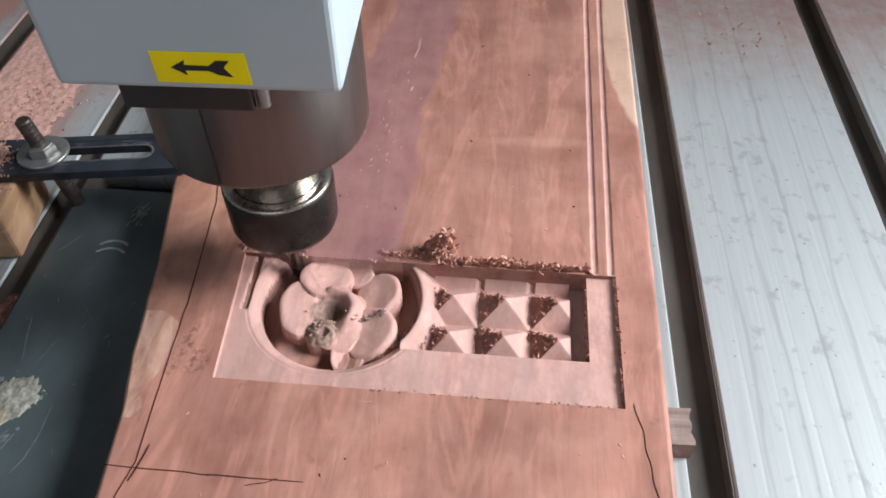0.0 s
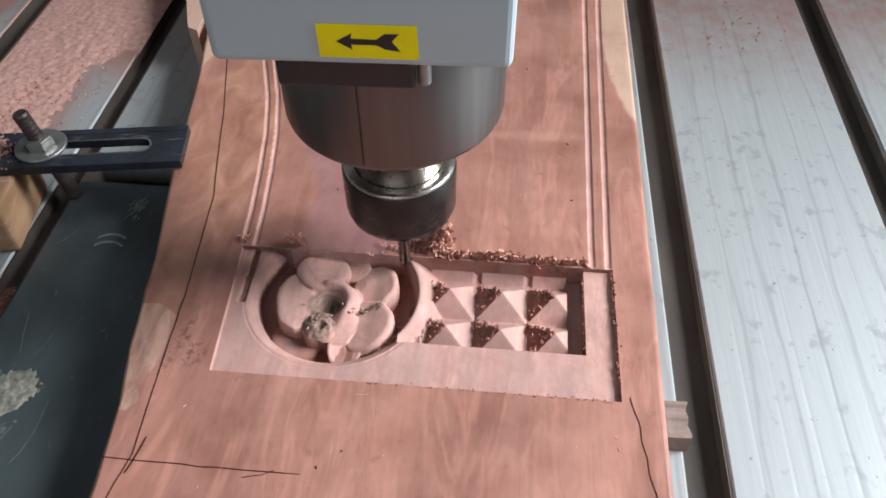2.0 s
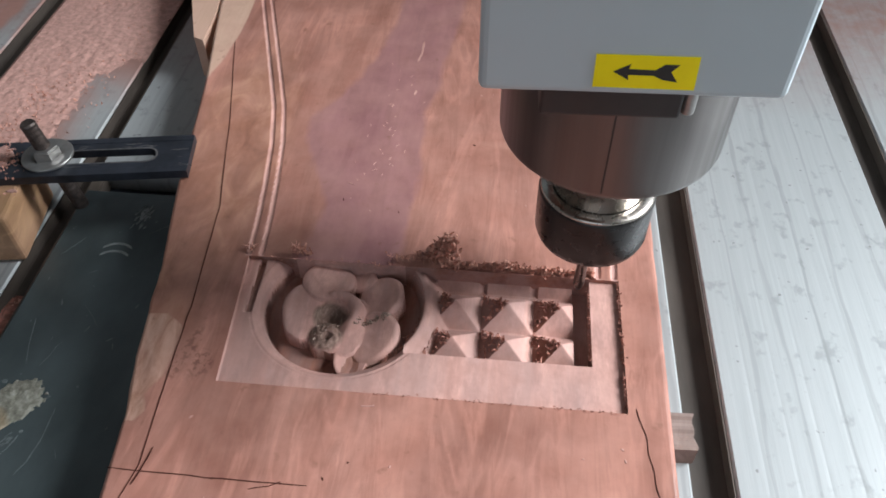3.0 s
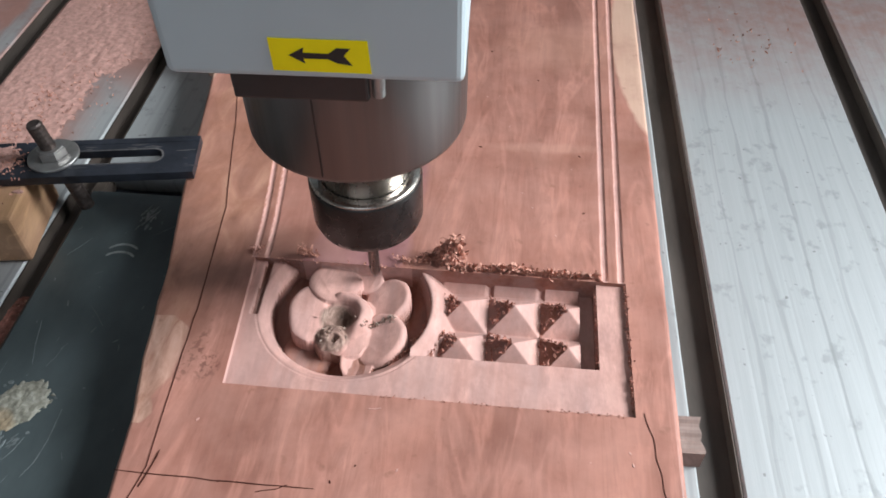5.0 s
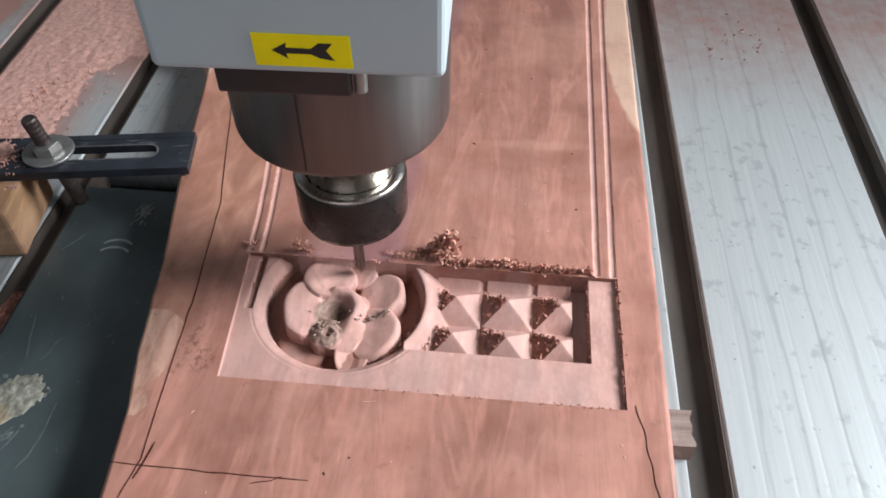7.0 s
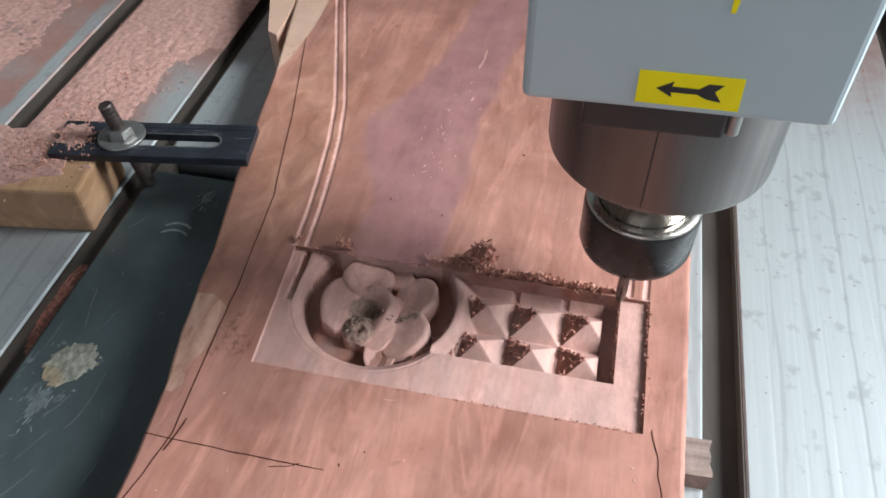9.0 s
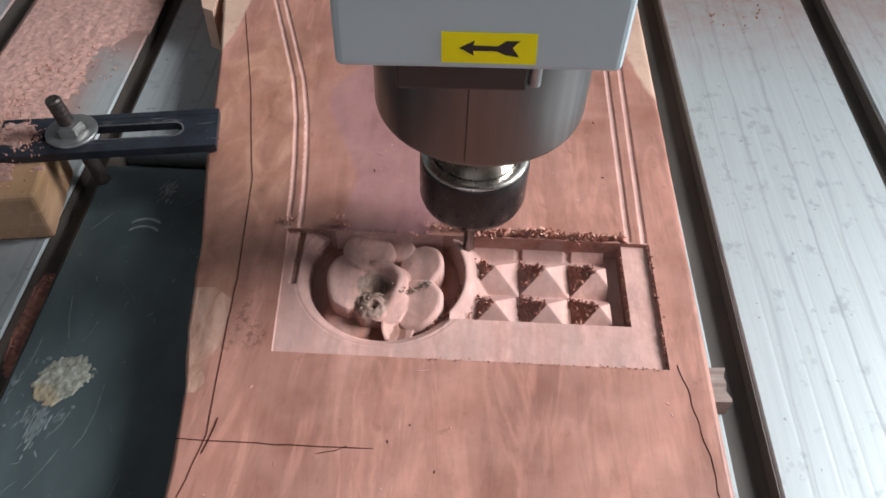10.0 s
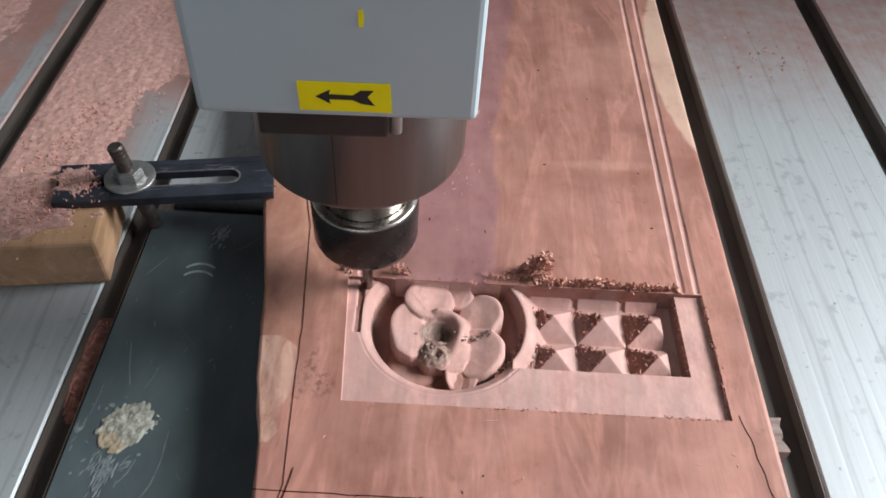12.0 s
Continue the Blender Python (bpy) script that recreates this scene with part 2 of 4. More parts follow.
def table_material():
    m, n, l, b = mat("milled_aluminium")
    # soft wavy streaks, smudges, specks
    streak = noise_of(n, l, coords(n, l, (1, 0.03, 1)), 300, 5, 0.6)
    tw = nd(n, "ShaderNodeTexWave", Scale=14.0, Distortion=3.4, Detail=4.0)
    tw.inputs["Detail Scale"].default_value = 2.5
    tw.inputs["Detail Roughness"].default_value = 0.6
    l.new(coords(n, l, (1, 0.10, 1)), tw.inputs["Vector"])
    wave = tw.outputs["Fac"]
    smudge = noise_of(n, l, coords(n, l, (1, 0.8, 1)), 96, 3, 0.55)
    col = ramp(n, l, streak, [(0.25, (0.345, 0.360, 0.364)), (0.75, (0.405, 0.42, 0.424))])
    col = mixc(n, l, ramp(n, l, wave, [(0.955, (0, 0, 0)), (0.995, (0.36, 0.36, 0.36))]), col, (0.215, 0.222, 0.222))
    col = mixc(n, l, ramp(n, l, smudge, [(0.59, (0, 0, 0)), (0.70, (0.55, 0.55, 0.55))]), col, (0.235, 0.247, 0.247))
    specks = ramp(n, l, noise_of(n, l, coords(n, l), 170, 2, 0.5), [(0.71, (0, 0, 0)), (0.75, (0.6, 0.6, 0.6))])
    col = mixc(n, l, specks, col, (0.13, 0.12, 0.115))
    # pink dust that has blown over the far part of the bed, coloured darker for the shade there
    tc = n.new("ShaderNodeTexCoord")
    sx = n.new("ShaderNodeSeparateXYZ")
    l.new(tc.outputs["Object"], sx.inputs[0])
    far = nd(n, "ShaderNodeMapRange", From_Min=0.29, From_Max=0.44)
    l.new(sx.outputs["Y"], far.inputs["Value"])
    dust_and_shade = mathn(n, l, "MULTIPLY", far.outputs["Result"], ramp(n, l, noise_of(n, l, coords(n, l), 60, 6, 0.65), [(0.2, (0.2, 0.2, 0.2)), (0.7, (1, 1, 1))]))
    col = mixc(n, l, dust_and_shade, col, (0.31, 0.172, 0.148))
    # settled dust on the boards beside the clamp, thin towards the slot
    ranges = []
    for axis, lo, hi in (("X", -0.166, -0.206), ("Y", 0.11, 0.20), ("Y", 0.24, 0.33), ("X", -0.155, -0.165)):
        r = nd(n, "ShaderNodeMapRange", From_Min=lo, From_Max=hi)
        r.interpolation_type = "SMOOTHSTEP"
        l.new(sx.outputs[axis], r.inputs["Value"])
        ranges.append(r.outputs["Result"])
    settled = mathn(n, l, "MAXIMUM", mathn(n, l, "MULTIPLY", ranges[0], ranges[1]), mathn(n, l, "MULTIPLY", ranges[2], ranges[3]))
    lip = nd(n, "ShaderNodeMapRange", From_Min=0.004, From_Max=0.010)
    wob = mathn(n, l, "MULTIPLY_ADD", noise_of(n, l, coords(n, l), 30, 3), 0.016, sx.outputs["X"])
    l.new(mathn(n, l, "ABSOLUTE", mathn(n, l, "ADD", wob, 0.288)), lip.inputs["Value"])
    settled = mathn(n, l, "MULTIPLY", settled, lip.outputs["Result"])
    patchy = ramp(n, l, noise_of(n, l, coords(n, l), 22, 5, 0.6), [(0.25, (0.35, 0.35, 0.35)), (0.55, (1, 1, 1))])
    col = mixc(n, l, mathn(n, l, "MULTIPLY", settled, patchy), col, mixc(n, l, noise_of(n, l, coords(n, l), 160, 5), (0.35, 0.188, 0.158), (0.46, 0.25, 0.21)))
    l.new(col, b.inputs["Base Color"])
    b.inputs["Metallic"].default_value = 0.30
    b.inputs["Roughness"].default_value = 0.52
    bump(n, l, b, streak, 0.25, 0.0003)
    return m


ALU = table_material()
SLOT = flat_material("slot_brown", (0.070, 0.055, 0.046), 0.6, 0.2, 0.35, 50, 0.0004, (1, 0.2, 1))
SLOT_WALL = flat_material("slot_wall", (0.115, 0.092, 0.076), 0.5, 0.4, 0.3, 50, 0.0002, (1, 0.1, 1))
PLATE = flat_material("dark_green_paint", (0.064, 0.081, 0.085), 0.38, 0.0, 0.3, 26, 0.0002, (1, 0.5, 1))
BOX_PAINT = flat_material("grey_blue_paint", (0.44, 0.51, 0.54), 0.38, 0.0, 0.03, 14, 0.00005)
STEEL_DARK = flat_material("blued_steel", (0.036, 0.040, 0.052), 0.40, 0.5, 0.5, 45, 0.0003)
WORN = flat_material("rubbed_steel", (0.17, 0.16, 0.16), 0.5, 0.5, 0.5, 300)
SPINDLE = flat_material("brushed_steel", (0.150, 0.137, 0.133), 0.38, 0.92, 0.16, 90, 0.0, (1, 1, 0.03))
BRACKET = flat_material("bracket_steel", (0.055, 0.050, 0.050), 0.45, 0.7, 0.1, 50)
NUT_BLACK = flat_material("black_oxide", (0.030, 0.028, 0.028), 0.30, 0.6, 0.15, 60)
CHROME = flat_material("polished_steel", (0.46, 0.42, 0.38), 0.27, 1.0, 0.04, 40)
ZINC = flat_material("zinc", (0.34, 0.33, 0.32), 0.44, 0.85, 0.15, 120)
BOLT = flat_material("dull_bolt", (0.11, 0.088, 0.08), 0.5, 0.8, 0.3, 200, 0.0002)
CARBIDE = flat_material("carbide", (0.16, 0.13, 0.12), 0.3, 0.9, 0.1, 80)
YELLOW = flat_material("yellow_film", (0.93, 0.76, 0.006), 0.45, 0.0, 0.04, 90, spec=0.2)
BLACK = flat_material("black_print", (0.012, 0.011, 0.011), 0.45, 0.0, 0.1, 90)
SEAM = flat_material("pencil", (0.070, 0.024, 0.018), 0.85, 0.0, 0.3, 300, spec=0.1)
CHIP = flat_material("shaving", (0.60, 0.30, 0.225), 0.7, 0.0, 0.2, 200, 0.0, per_island=0.45)
CHIP_DARK = flat_material("torn_fibre", (0.54, 0.245, 0.185), 0.8, 0.0, 0.3, 300, 0.0, per_island=0.80)
DUST = flat_material("sawdust", (0.46, 0.260, 0.220), 0.95, 0.0, 0.26, 240, 0.0007)
# slot sawdust, its colour darkened for the shade it lies in
SLOT_DUST = flat_material("shaded_sawdust", (0.26, 0.105, 0.078), 0.9, 0.0, 0.5, 260, 0.0010)
GLUE, gn, gl, gb = mat("dried_glue")
gcol = ramp(gn, gl, noise_of(gn, gl, coords(gn, gl), 240, 6, 0.65), [(0.34, (0.16, 0.155, 0.125)), (0.52, (0.27, 0.262, 0.215)), (0.70, (0.40, 0.39, 0.34))])
gcol = mixc(gn, gl, mathn(gn, gl, "MULTIPLY", ellipse_mask(gn, gl, -0.0135, -0.004, 0.007, 0.011, 1.2, 0.5), 0.55), gcol, (0.36, 0.25, 0.14))
gl.new(gcol, gb.inputs["Base Color"])
gb.inputs["Roughness"].default_value = 0.45
bump(gn, gl, gb, noise_of(gn, gl, coords(gn, gl), 500, 5), 0.5, 0.0004)
SCUFF = flat_material("pale_scuff", (0.140, 0.160, 0.163), 0.6, 0.0, 0.35, 200)
RUB = flat_material("bright_scuff", (0.23, 0.25, 0.245), 0.6, 0.0, 0.3, 200)
KNOT = flat_material("grey_knot", (0.46, 0.35, 0.29), 0.8, 0.0, 0.4, 220, 0.0, per_island=0.9)
PLASTER = flat_material("plaster", (0.30, 0.29, 0.28), 0.9, 0.0, 0.08, 6)
CONCRETE = flat_material("concrete", (0.25, 0.24, 0.23), 0.85, 0.0, 0.2, 8)

# ---- builders ----


def mesh_of(bm, name, material, smooth=False):
    me = bpy.data.meshes.new(name)
    bm.normal_update()
    bm.to_mesh(me)
    bm.free()
    me.materials.append(material)
    if smooth:
        me.polygons.foreach_set("use_smooth", [True] * len(me.polygons))
    return me


def part(name, bm, material, parent, label="", smooth=False):
    """One mesh object under a thing or a part."""
    o = new(name, mesh_of(bm, name, material, smooth))
    o.parent = parent
    if label:
        tagged(o, label)
    return o


def thing(name, label, category, place=(0, 0, 0), turn=0.0, group="", kind=""):
    o = new(name)
    o.matrix_world = pose(*place, 0, 0, turn)
    return tagged(o, label, category, group, kind)


def box_bm(x0, y0, z0, x1, y1, z1, bevel=0.0, seg=2, bm=None):
    own = bm is None
    bm = bm or bmesh.new()
    made = bmesh.ops.create_cube(bm, size=1)["verts"]
    for v in made:
        v.co = Vector(((x0 + x1) / 2 + v.co.x * (x1 - x0), (y0 + y1) / 2 + v.co.y * (y1 - y0), (z0 + z1) / 2 + v.co.z * (z1 - z0)))
    if bevel:
        bmesh.ops.bevel(bm, geom=list({e for v in made for e in v.link_edges}), offset=bevel, segments=seg, affect="EDGES", profile=0.5)
    return bm


def lathe_bm(profile, seg=64, cx=0.0, cy=0.0):
    """Turns (radius, z) points round the upright axis."""
    bm = bmesh.new()
    rings = []
    for r, z in profile:
        if r < 1e-6:
            rings.append([bm.verts.new((cx, cy, z))])
        else:
            rings.append([bm.verts.new((cx + r * math.cos(2 * math.pi * i / seg), cy + r * math.sin(2 * math.pi * i / seg), z)) for i in range(seg)])
    for a, b in zip(rings, rings[1:]):
        for i in range(seg):
            j = (i + 1) % seg
            if len(a) == 1 and len(b) == 1:
                continue
            if len(a) == 1:
                bm.faces.new((a[0], b[j], b[i]))
            elif len(b) == 1:
                bm.faces.new((a[i], a[j], b[0]))
            else:
                bm.faces.new((a[i], a[j], b[j], b[i]))
    bmesh.ops.recalc_face_normals(bm, faces=bm.faces)
    return bm


def prism_bm(points, z0, z1):
    """An upright prism on an outline of (x, y)."""
    bm = bmesh.new()
    lo = [bm.verts.new((x, y, z0)) for x, y in points]
    hi = [bm.verts.new((x, y, z1)) for x, y in points]
    bm.faces.new(hi)
    bm.faces.new(lo[::-1])
    for i in range(len(points)):
        j = (i + 1) % len(points)
        bm.faces.new((lo[i], lo[j], hi[j], hi[i]))
    bmesh.ops.recalc_face_normals(bm, faces=bm.faces)
    return bm


def strip_bm(points, width, z0, z1, taper=0.3):
    """A thin flat line along (x, y) points."""
    bm = bmesh.new()
    n = len(points)
    rows = []
    for i, (x, y) in enumerate(points):
        a, b = points[max(0, i - 1)], points[min(n - 1, i + 1)]
        d = Vector((b[0] - a[0], b[1] - a[1])).normalized()
        w = width / 2 * (taper if i in (0, n - 1) else 1)
        rows.append([bm.verts.new((x - d.y * s * w, y + d.x * s * w, z)) for z in (z0, z1) for s in (-1, 1)])
    for a, b in zip(rows, rows[1:]):
        for i, j in ((2, 3), (0, 2), (3, 1)):
            bm.faces.new((a[i], a[j], b[j], b[i]))
    bmesh.ops.recalc_face_normals(bm, faces=bm.faces)
    return bm


def lerp_table(table, y):
    if y <= table[0][0]:
        return table[0][1]
    for (ya, xa), (yb, xb) in zip(table, table[1:]):
        if y <= yb:
            return xa + (xb - xa) * (y - ya) / (yb - ya)
    return table[-1][1]


def smoothstep(a, b, x):
    t = min(1.0, max(0.0, (x - a) / (b - a)))
    return t * t * (3 - 2 * t)


BED = -0.036

# ---- the workshop ----
FLOOR = -0.80
room = []
for name, b6, m in (("floor", (-3.5, -3.5, FLOOR - 0.1, 3.5, 4.0, FLOOR), CONCRETE), ("ceiling", (-3.5, -3.5, 3.0, 3.5, 4.0, 3.1), PLASTER),
                    ("wall_west", (-3.6, -3.5, FLOOR, -3.5, 4.0, 3.0), PLASTER), ("wall_north", (-3.5, 4.0, FLOOR, 3.5, 4.1, 3.0), PLASTER)):
    o = new(name, mesh_of(box_bm(*b6), name, m))
    tagged(o, "plain grey workshop " + name.split("_")[0], name.split("_")[0], kind="structure")


def wall_with_opening(name, axis, at, a0, a1, o0, o1, top):
    bm = bmesh.new()
    for p0, p1, z0, z1 in ((a0, o0, FLOOR, 3.0), (o1, a1, FLOOR, 3.0), (o0, o1, top, 3.0)):
        if axis == "x":
            box_bm(at, p0, z0, at + 0.1, p1, z1, bm=bm)
        else:
            box_bm(p0, at, z0, p1, at + 0.1, z1, bm=bm)
    o = new(name, mesh_of(bm, name, PLASTER))
    tagged(o, "plain grey workshop wall with a wide doorway", "wall", kind="structure")


wall_with_opening("wall_east", "x", 3.5, -3.5, 4.0, -1.6, 1.9, 2.6)
# this unseen doorway is added on the side of the rear fill lamp
wall_with_opening("wall_south", "y", -3.6, -3.5, 3.5, -1.8, 1.4, 2.6)

# ---- the machine bed ----
bed = thing("machine_bed", "slotted aluminium bed of a wood router, dusted with pink sawdust", "machine bed", (0, 0, 0))
part("bed_frame", box_bm(-0.95, -0.9, BED - 0.14, 1.0, 1.5, BED - 0.022), STEEL_DARK, bed, "dark steel frame under the bed")
for sx in (-0.9, 0.9):
    for sy in (-0.8, 1.4):
        part("leg", box_bm(sx - 0.05, sy - 0.05, FLOOR, sx + 0.05, sy + 0.05, BED - 0.14, 0.004), STEEL_DARK, bed)


def bed_board(x0, x1, y0, y1, parent):
    """One extruded board with shallow lengthwise grooves and rounded lips at its slots."""
    xs = [(x0, BED - 0.022), (x0, BED - 0.0012), (x0 + 0.0012, BED)]
    n = max(2, round((x1 - x0) / 0.0155))
    for i in range(1, n):
        g = x0 + (x1 - x0) * i / n
        xs += [(g - 0.0016, BED), (g, BED - 0.00005), (g + 0.0016, BED)]
    xs += [(x1 - 0.0012, BED), (x1, BED - 0.0012), (x1, BED - 0.022)]
    bm = bmesh.new()
    rows = [[bm.verts.new((x, y, z)) for x, z in xs] for y in (y0, y1)]
    for i in range(len(xs) - 1):
        bm.faces.new((rows[0][i], rows[0][i + 1], rows[1][i + 1], rows[1][i]))
    for r in rows:
        bm.faces.new(r)
    bmesh.ops.recalc_face_normals(bm, faces=bm.faces)
    return part("bed_board", bm, ALU, parent)


SLOTS = [(-0.569, -0.553), (-0.429, -0.411), (-0.288, -0.271), (-0.1635, -0.148), (-0.020, -0.006), (0.110, 0.126), (0.240, 0.262), (0.388, 0.408), (0.534, 0.554), (0.68, 0.70)]
edges = [-0.70] + [v for s in SLOTS for v in s] + [0.84]
for x0, x1 in zip(edges[::2], edges[1::2]):
    if abs(x0 + 0.148) < 1e-6:
        bed_board(x0, x1, 0.190, 1.45, bed)
    else:
        bed_board(x0, x1, -0.85, 1.45, bed)
# slot bottoms and side walls coloured darker than the boards
for x0, x1 in SLOTS:
    part("slot_floor", box_bm(x0 - 0.001, -0.85, BED - 0.0215, x1 + 0.001, 1.45, BED - 0.011), SLOT, bed, "dark brown bottom of a slot")
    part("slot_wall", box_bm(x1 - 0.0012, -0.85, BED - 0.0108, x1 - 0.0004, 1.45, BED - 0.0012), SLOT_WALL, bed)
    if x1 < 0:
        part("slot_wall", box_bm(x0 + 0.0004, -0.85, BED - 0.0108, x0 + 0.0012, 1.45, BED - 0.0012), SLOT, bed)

plate = thing("painted_plate", "scratched dark green painted steel plate set in the bed", "metal plate")
part("plate_face", box_bm(-0.1475, -0.84, BED - 0.021, -0.0205, 0.1655, BED, 0.0008), PLATE, plate)


def arc_points(cx, cy, r, a0, a1, n=12, squash=1.0):
    return [(cx + r * math.cos(radians(a0 + (a1 - a0) * i / n)), cy + squash * r * math.sin(radians(a0 + (a1 - a0) * i / n))) for i in range(n + 1)]


def wobble_line(points, n=5):
    """Points along a hand-drawn line."""
    out = []
    for (xa, ya), (xb, yb) in zip(points, points[1:]):
        out += [(xa + (xb - xa) * k / n + 0.0004 * noise.noise(Vector((ya * 90 + k, 1, 0))), ya + (yb - ya) * k / n) for k in range(n)]
    return out + [points[-1]]


for dy in (0.0, 0.0065):
    part("scratch", strip_bm(arc_points(-0.106, 0.103 + dy, 0.011, 35, 150, 12, 0.8), 0.0017, BED, BED + 0.00012), RUB, plate, "pale curved scuff")
rs = random.Random(7)
for i in range(46):
    x, y = rs.uniform(-0.144, -0.06), rs.uniform(-0.10, 0.14)
    a, ln = rs.gauss(1.2, 0.6), rs.uniform(0.001, 0.005) if i > 7 else rs.uniform(0.012, 0.035)
    pts = [(x + ln * k / 4 * math.cos(a + 0.02 * k), y + ln * k / 4 * math.sin(a + 0.02 * k)) for k in range(5)]
    part("scratch", strip_bm(pts, 0.0003 if i < 8 else rs.uniform(0.0003, 0.0008), BED, BED + 0.0001), SCUFF, plate)
for cx, cy, wx, wy, n, tilt in ((-0.1230, -0.030, 0.0022, 0.0050, 120, 1.35), (-0.100, 0.146, 0.0022, 0.0048, 60, 1.25), (-0.130, -0.024, 0.0035, 0.0028, 14, 1.1), (-0.1445, -0.006, 0.0016, 0.0035, 12, 1.3), (-0.113, -0.0235, 0.0022, 0.0014, 10, 0.9)):
    for i in range(n):
        x, y, a = rs.gauss(cx, wx), rs.gauss(cy, wy), rs.gauss(tilt, 0.16)
        ln = rs.uniform(0.002, 0.006)
        part("scratch", strip_bm([(x + ln * k * math.cos(a), y + ln * k * math.sin(a)) for k in (-0.5, -0.2, 0.2, 0.5)], rs.uniform(0.0003, 0.0009), BED, BED + 0.0001 + 0.000004 * i, 0.1), RUB if cy > 0.1 else SCUFF, plate, "pale rubbed streak")
for pts in ([(-0.0955, -0.002), (-0.0950, -0.021), (-0.0968, -0.034), (-0.1005, -0.042)], [(-0.1330, 0.055), (-0.1290, 0.038), (-0.1245, 0.024)], [(-0.1120, 0.038), (-0.1135, 0.030), (-0.1165, 0.023)], [(-0.108, -0.020), (-0.1105, -0.028), (-0.114, -0.034)]):
    part("scratch", strip_bm(wobble_line(pts), 0.00045, BED, BED + 0.0001), SCUFF, plate, "long pale scratch")
for cx, cy, r in ((-0.1305, 0.0115, 0.0018), (-0.1075, -0.0175, 0.0012), (-0.1395, -0.030, 0.0009), (-0.133, 0.009, 0.0011), (-0.089, 0.0115, 0.0007), (-0.102, 0.004, 0.0010)):
    part("glue_fleck", prism_bm([(cx + r * (0.6 + 0.5 * rs.random()) * math.cos(k * 0.785), cy + r * (0.6 + 0.5 * rs.random()) * math.sin(k * 0.785)) for k in range(8)], BED, BED + 0.0004), SCUFF, plate, "pale fleck of dried glue")


def lump_bm(rx, ry, h, seed, n=30, grit=0.0, rag=0.75):
    """A low uneven lump with a ragged outline."""
    bm = bmesh.new()
    vs = {}
    for j in range(-n, n + 1):
        for i in range(-n, n + 1):
            u, v = 1.35 * i / n, 1.35 * j / n
            e = 1 - u * u - v * v + rag * noise.noise(Vector((u * 2.2, v * 2.2, seed))) + 0.35 * noise.noise(Vector((u * 6, v * 6, seed)))
            if e > 0:
                z = h * (min(1, e) ** 0.45) * (0.75 + 0.35 * noise.noise(Vector((u * 3.5, v * 3.5, seed + 4))) + 0.22 * noise.noise(Vector((u * 10, v * 10, seed + 7))) + grit * noise.noise(Vector((u * 24, v * 24, seed))))
                vs[i, j] = bm.verts.new((rx * u, ry * v, max(0, z)))
    for i, j in vs:
        q = [vs.get(k) for k in ((i, j), (i + 1, j), (i + 1, j + 1), (i, j + 1))]
        if all(q):
            bm.faces.new(q)
    rim = [e for e in bm.edges if len(e.link_faces) == 1]
    skirt = bmesh.ops.extrude_edge_only(bm, edges=rim)["geom"]
    for v in skirt:
        if isinstance(v, bmesh.types.BMVert):
            v.co.z = -0.0002
    bmesh.ops.recalc_face_normals(bm, faces=bm.faces)
    return bm


glue = new("glue_lump", mesh_of(lump_bm(0.0168, 0.0132, 0.0019, 5.0, 44, 0.06, 0.4), "glue_lump", GLUE, True))
glue.matrix_world = pose(-0.1190, -0.0010, BED, 0, 0, 48)
tagged(glue, "lump of dried yellowish glue stuck on the dark plate", "dried glue")

# the machine's crossbeam, out of view, added and placed to shade the far bed
beam = thing("shade_gantry_beam", "unseen grey-blue painted crossbeam of the router, added to shade the far bed", "gantry beam")
part("beam", box_bm(-0.95, 0.46, 0.29, 1.0, 0.66, 0.62, 0.004), BOX_PAINT, beam)
for x in (-1.05, 1.0):
    part("upright", box_bm(x, 0.43, FLOOR, x + 0.05, 0.66, 0.62, 0.003), BOX_PAINT, beam)

# ---- the plank with its carving ----
LEFT = [(-0.60, -0.020), (-0.065, -0.034), (-0.024, -0.0385), (0.012, -0.0465), (0.035, -0.049), (0.071, -0.053), (0.14, -0.066), (0.244, -0.081), (0.344, -0.100), (0.50, -0.125), (0.90, -0.15)]
RIGHT = [(-0.60, 0.222), (-0.042, 0.2235), (0.187, 0.226), (0.373, 0.2275), (0.90, 0.232)]
PX0, PX1, PY0, PY1 = 0.0, 0.2035, 0.0005, 0.0845
DEEP = -0.0150
RX, RY, RR, LIP = 0.0534, 0.0588, 0.0506, 0.0444
# centre, half-lengths, turn, height, fall towards x and y
PETALS = [
    (0.0320, 0.0520, 0.0110, 0.0182, 8, -0.0046, -0.19, 0.02),
    (0.0425, 0.0745, 0.0148, 0.0142, 0, -0.0042, -0.10, -0.08),
    (0.0590, 0.0800, 0.0100, 0.0080, 0, -0.0088, 0.15, 0.15),
    (0.0720, 0.0665, 0.0142, 0.0162, -10, -0.0070, 0.36, 0.04),
    (0.0708, 0.0405, 0.0158, 0.0172, -22, -0.0076, 0.30, 0.10),
    (0.0588, 0.0250, 0.0056, 0.0082, 12, -0.0104, -0.32, 0.06),
    (0.0668, 0.0238, 0.0052, 0.0080, -15, -0.0112, 0.25, 0.0),
    (0.0370, 0.0350, 0.0165, 0.0150, 0, -0.0146, -0.03, 0.0),
]


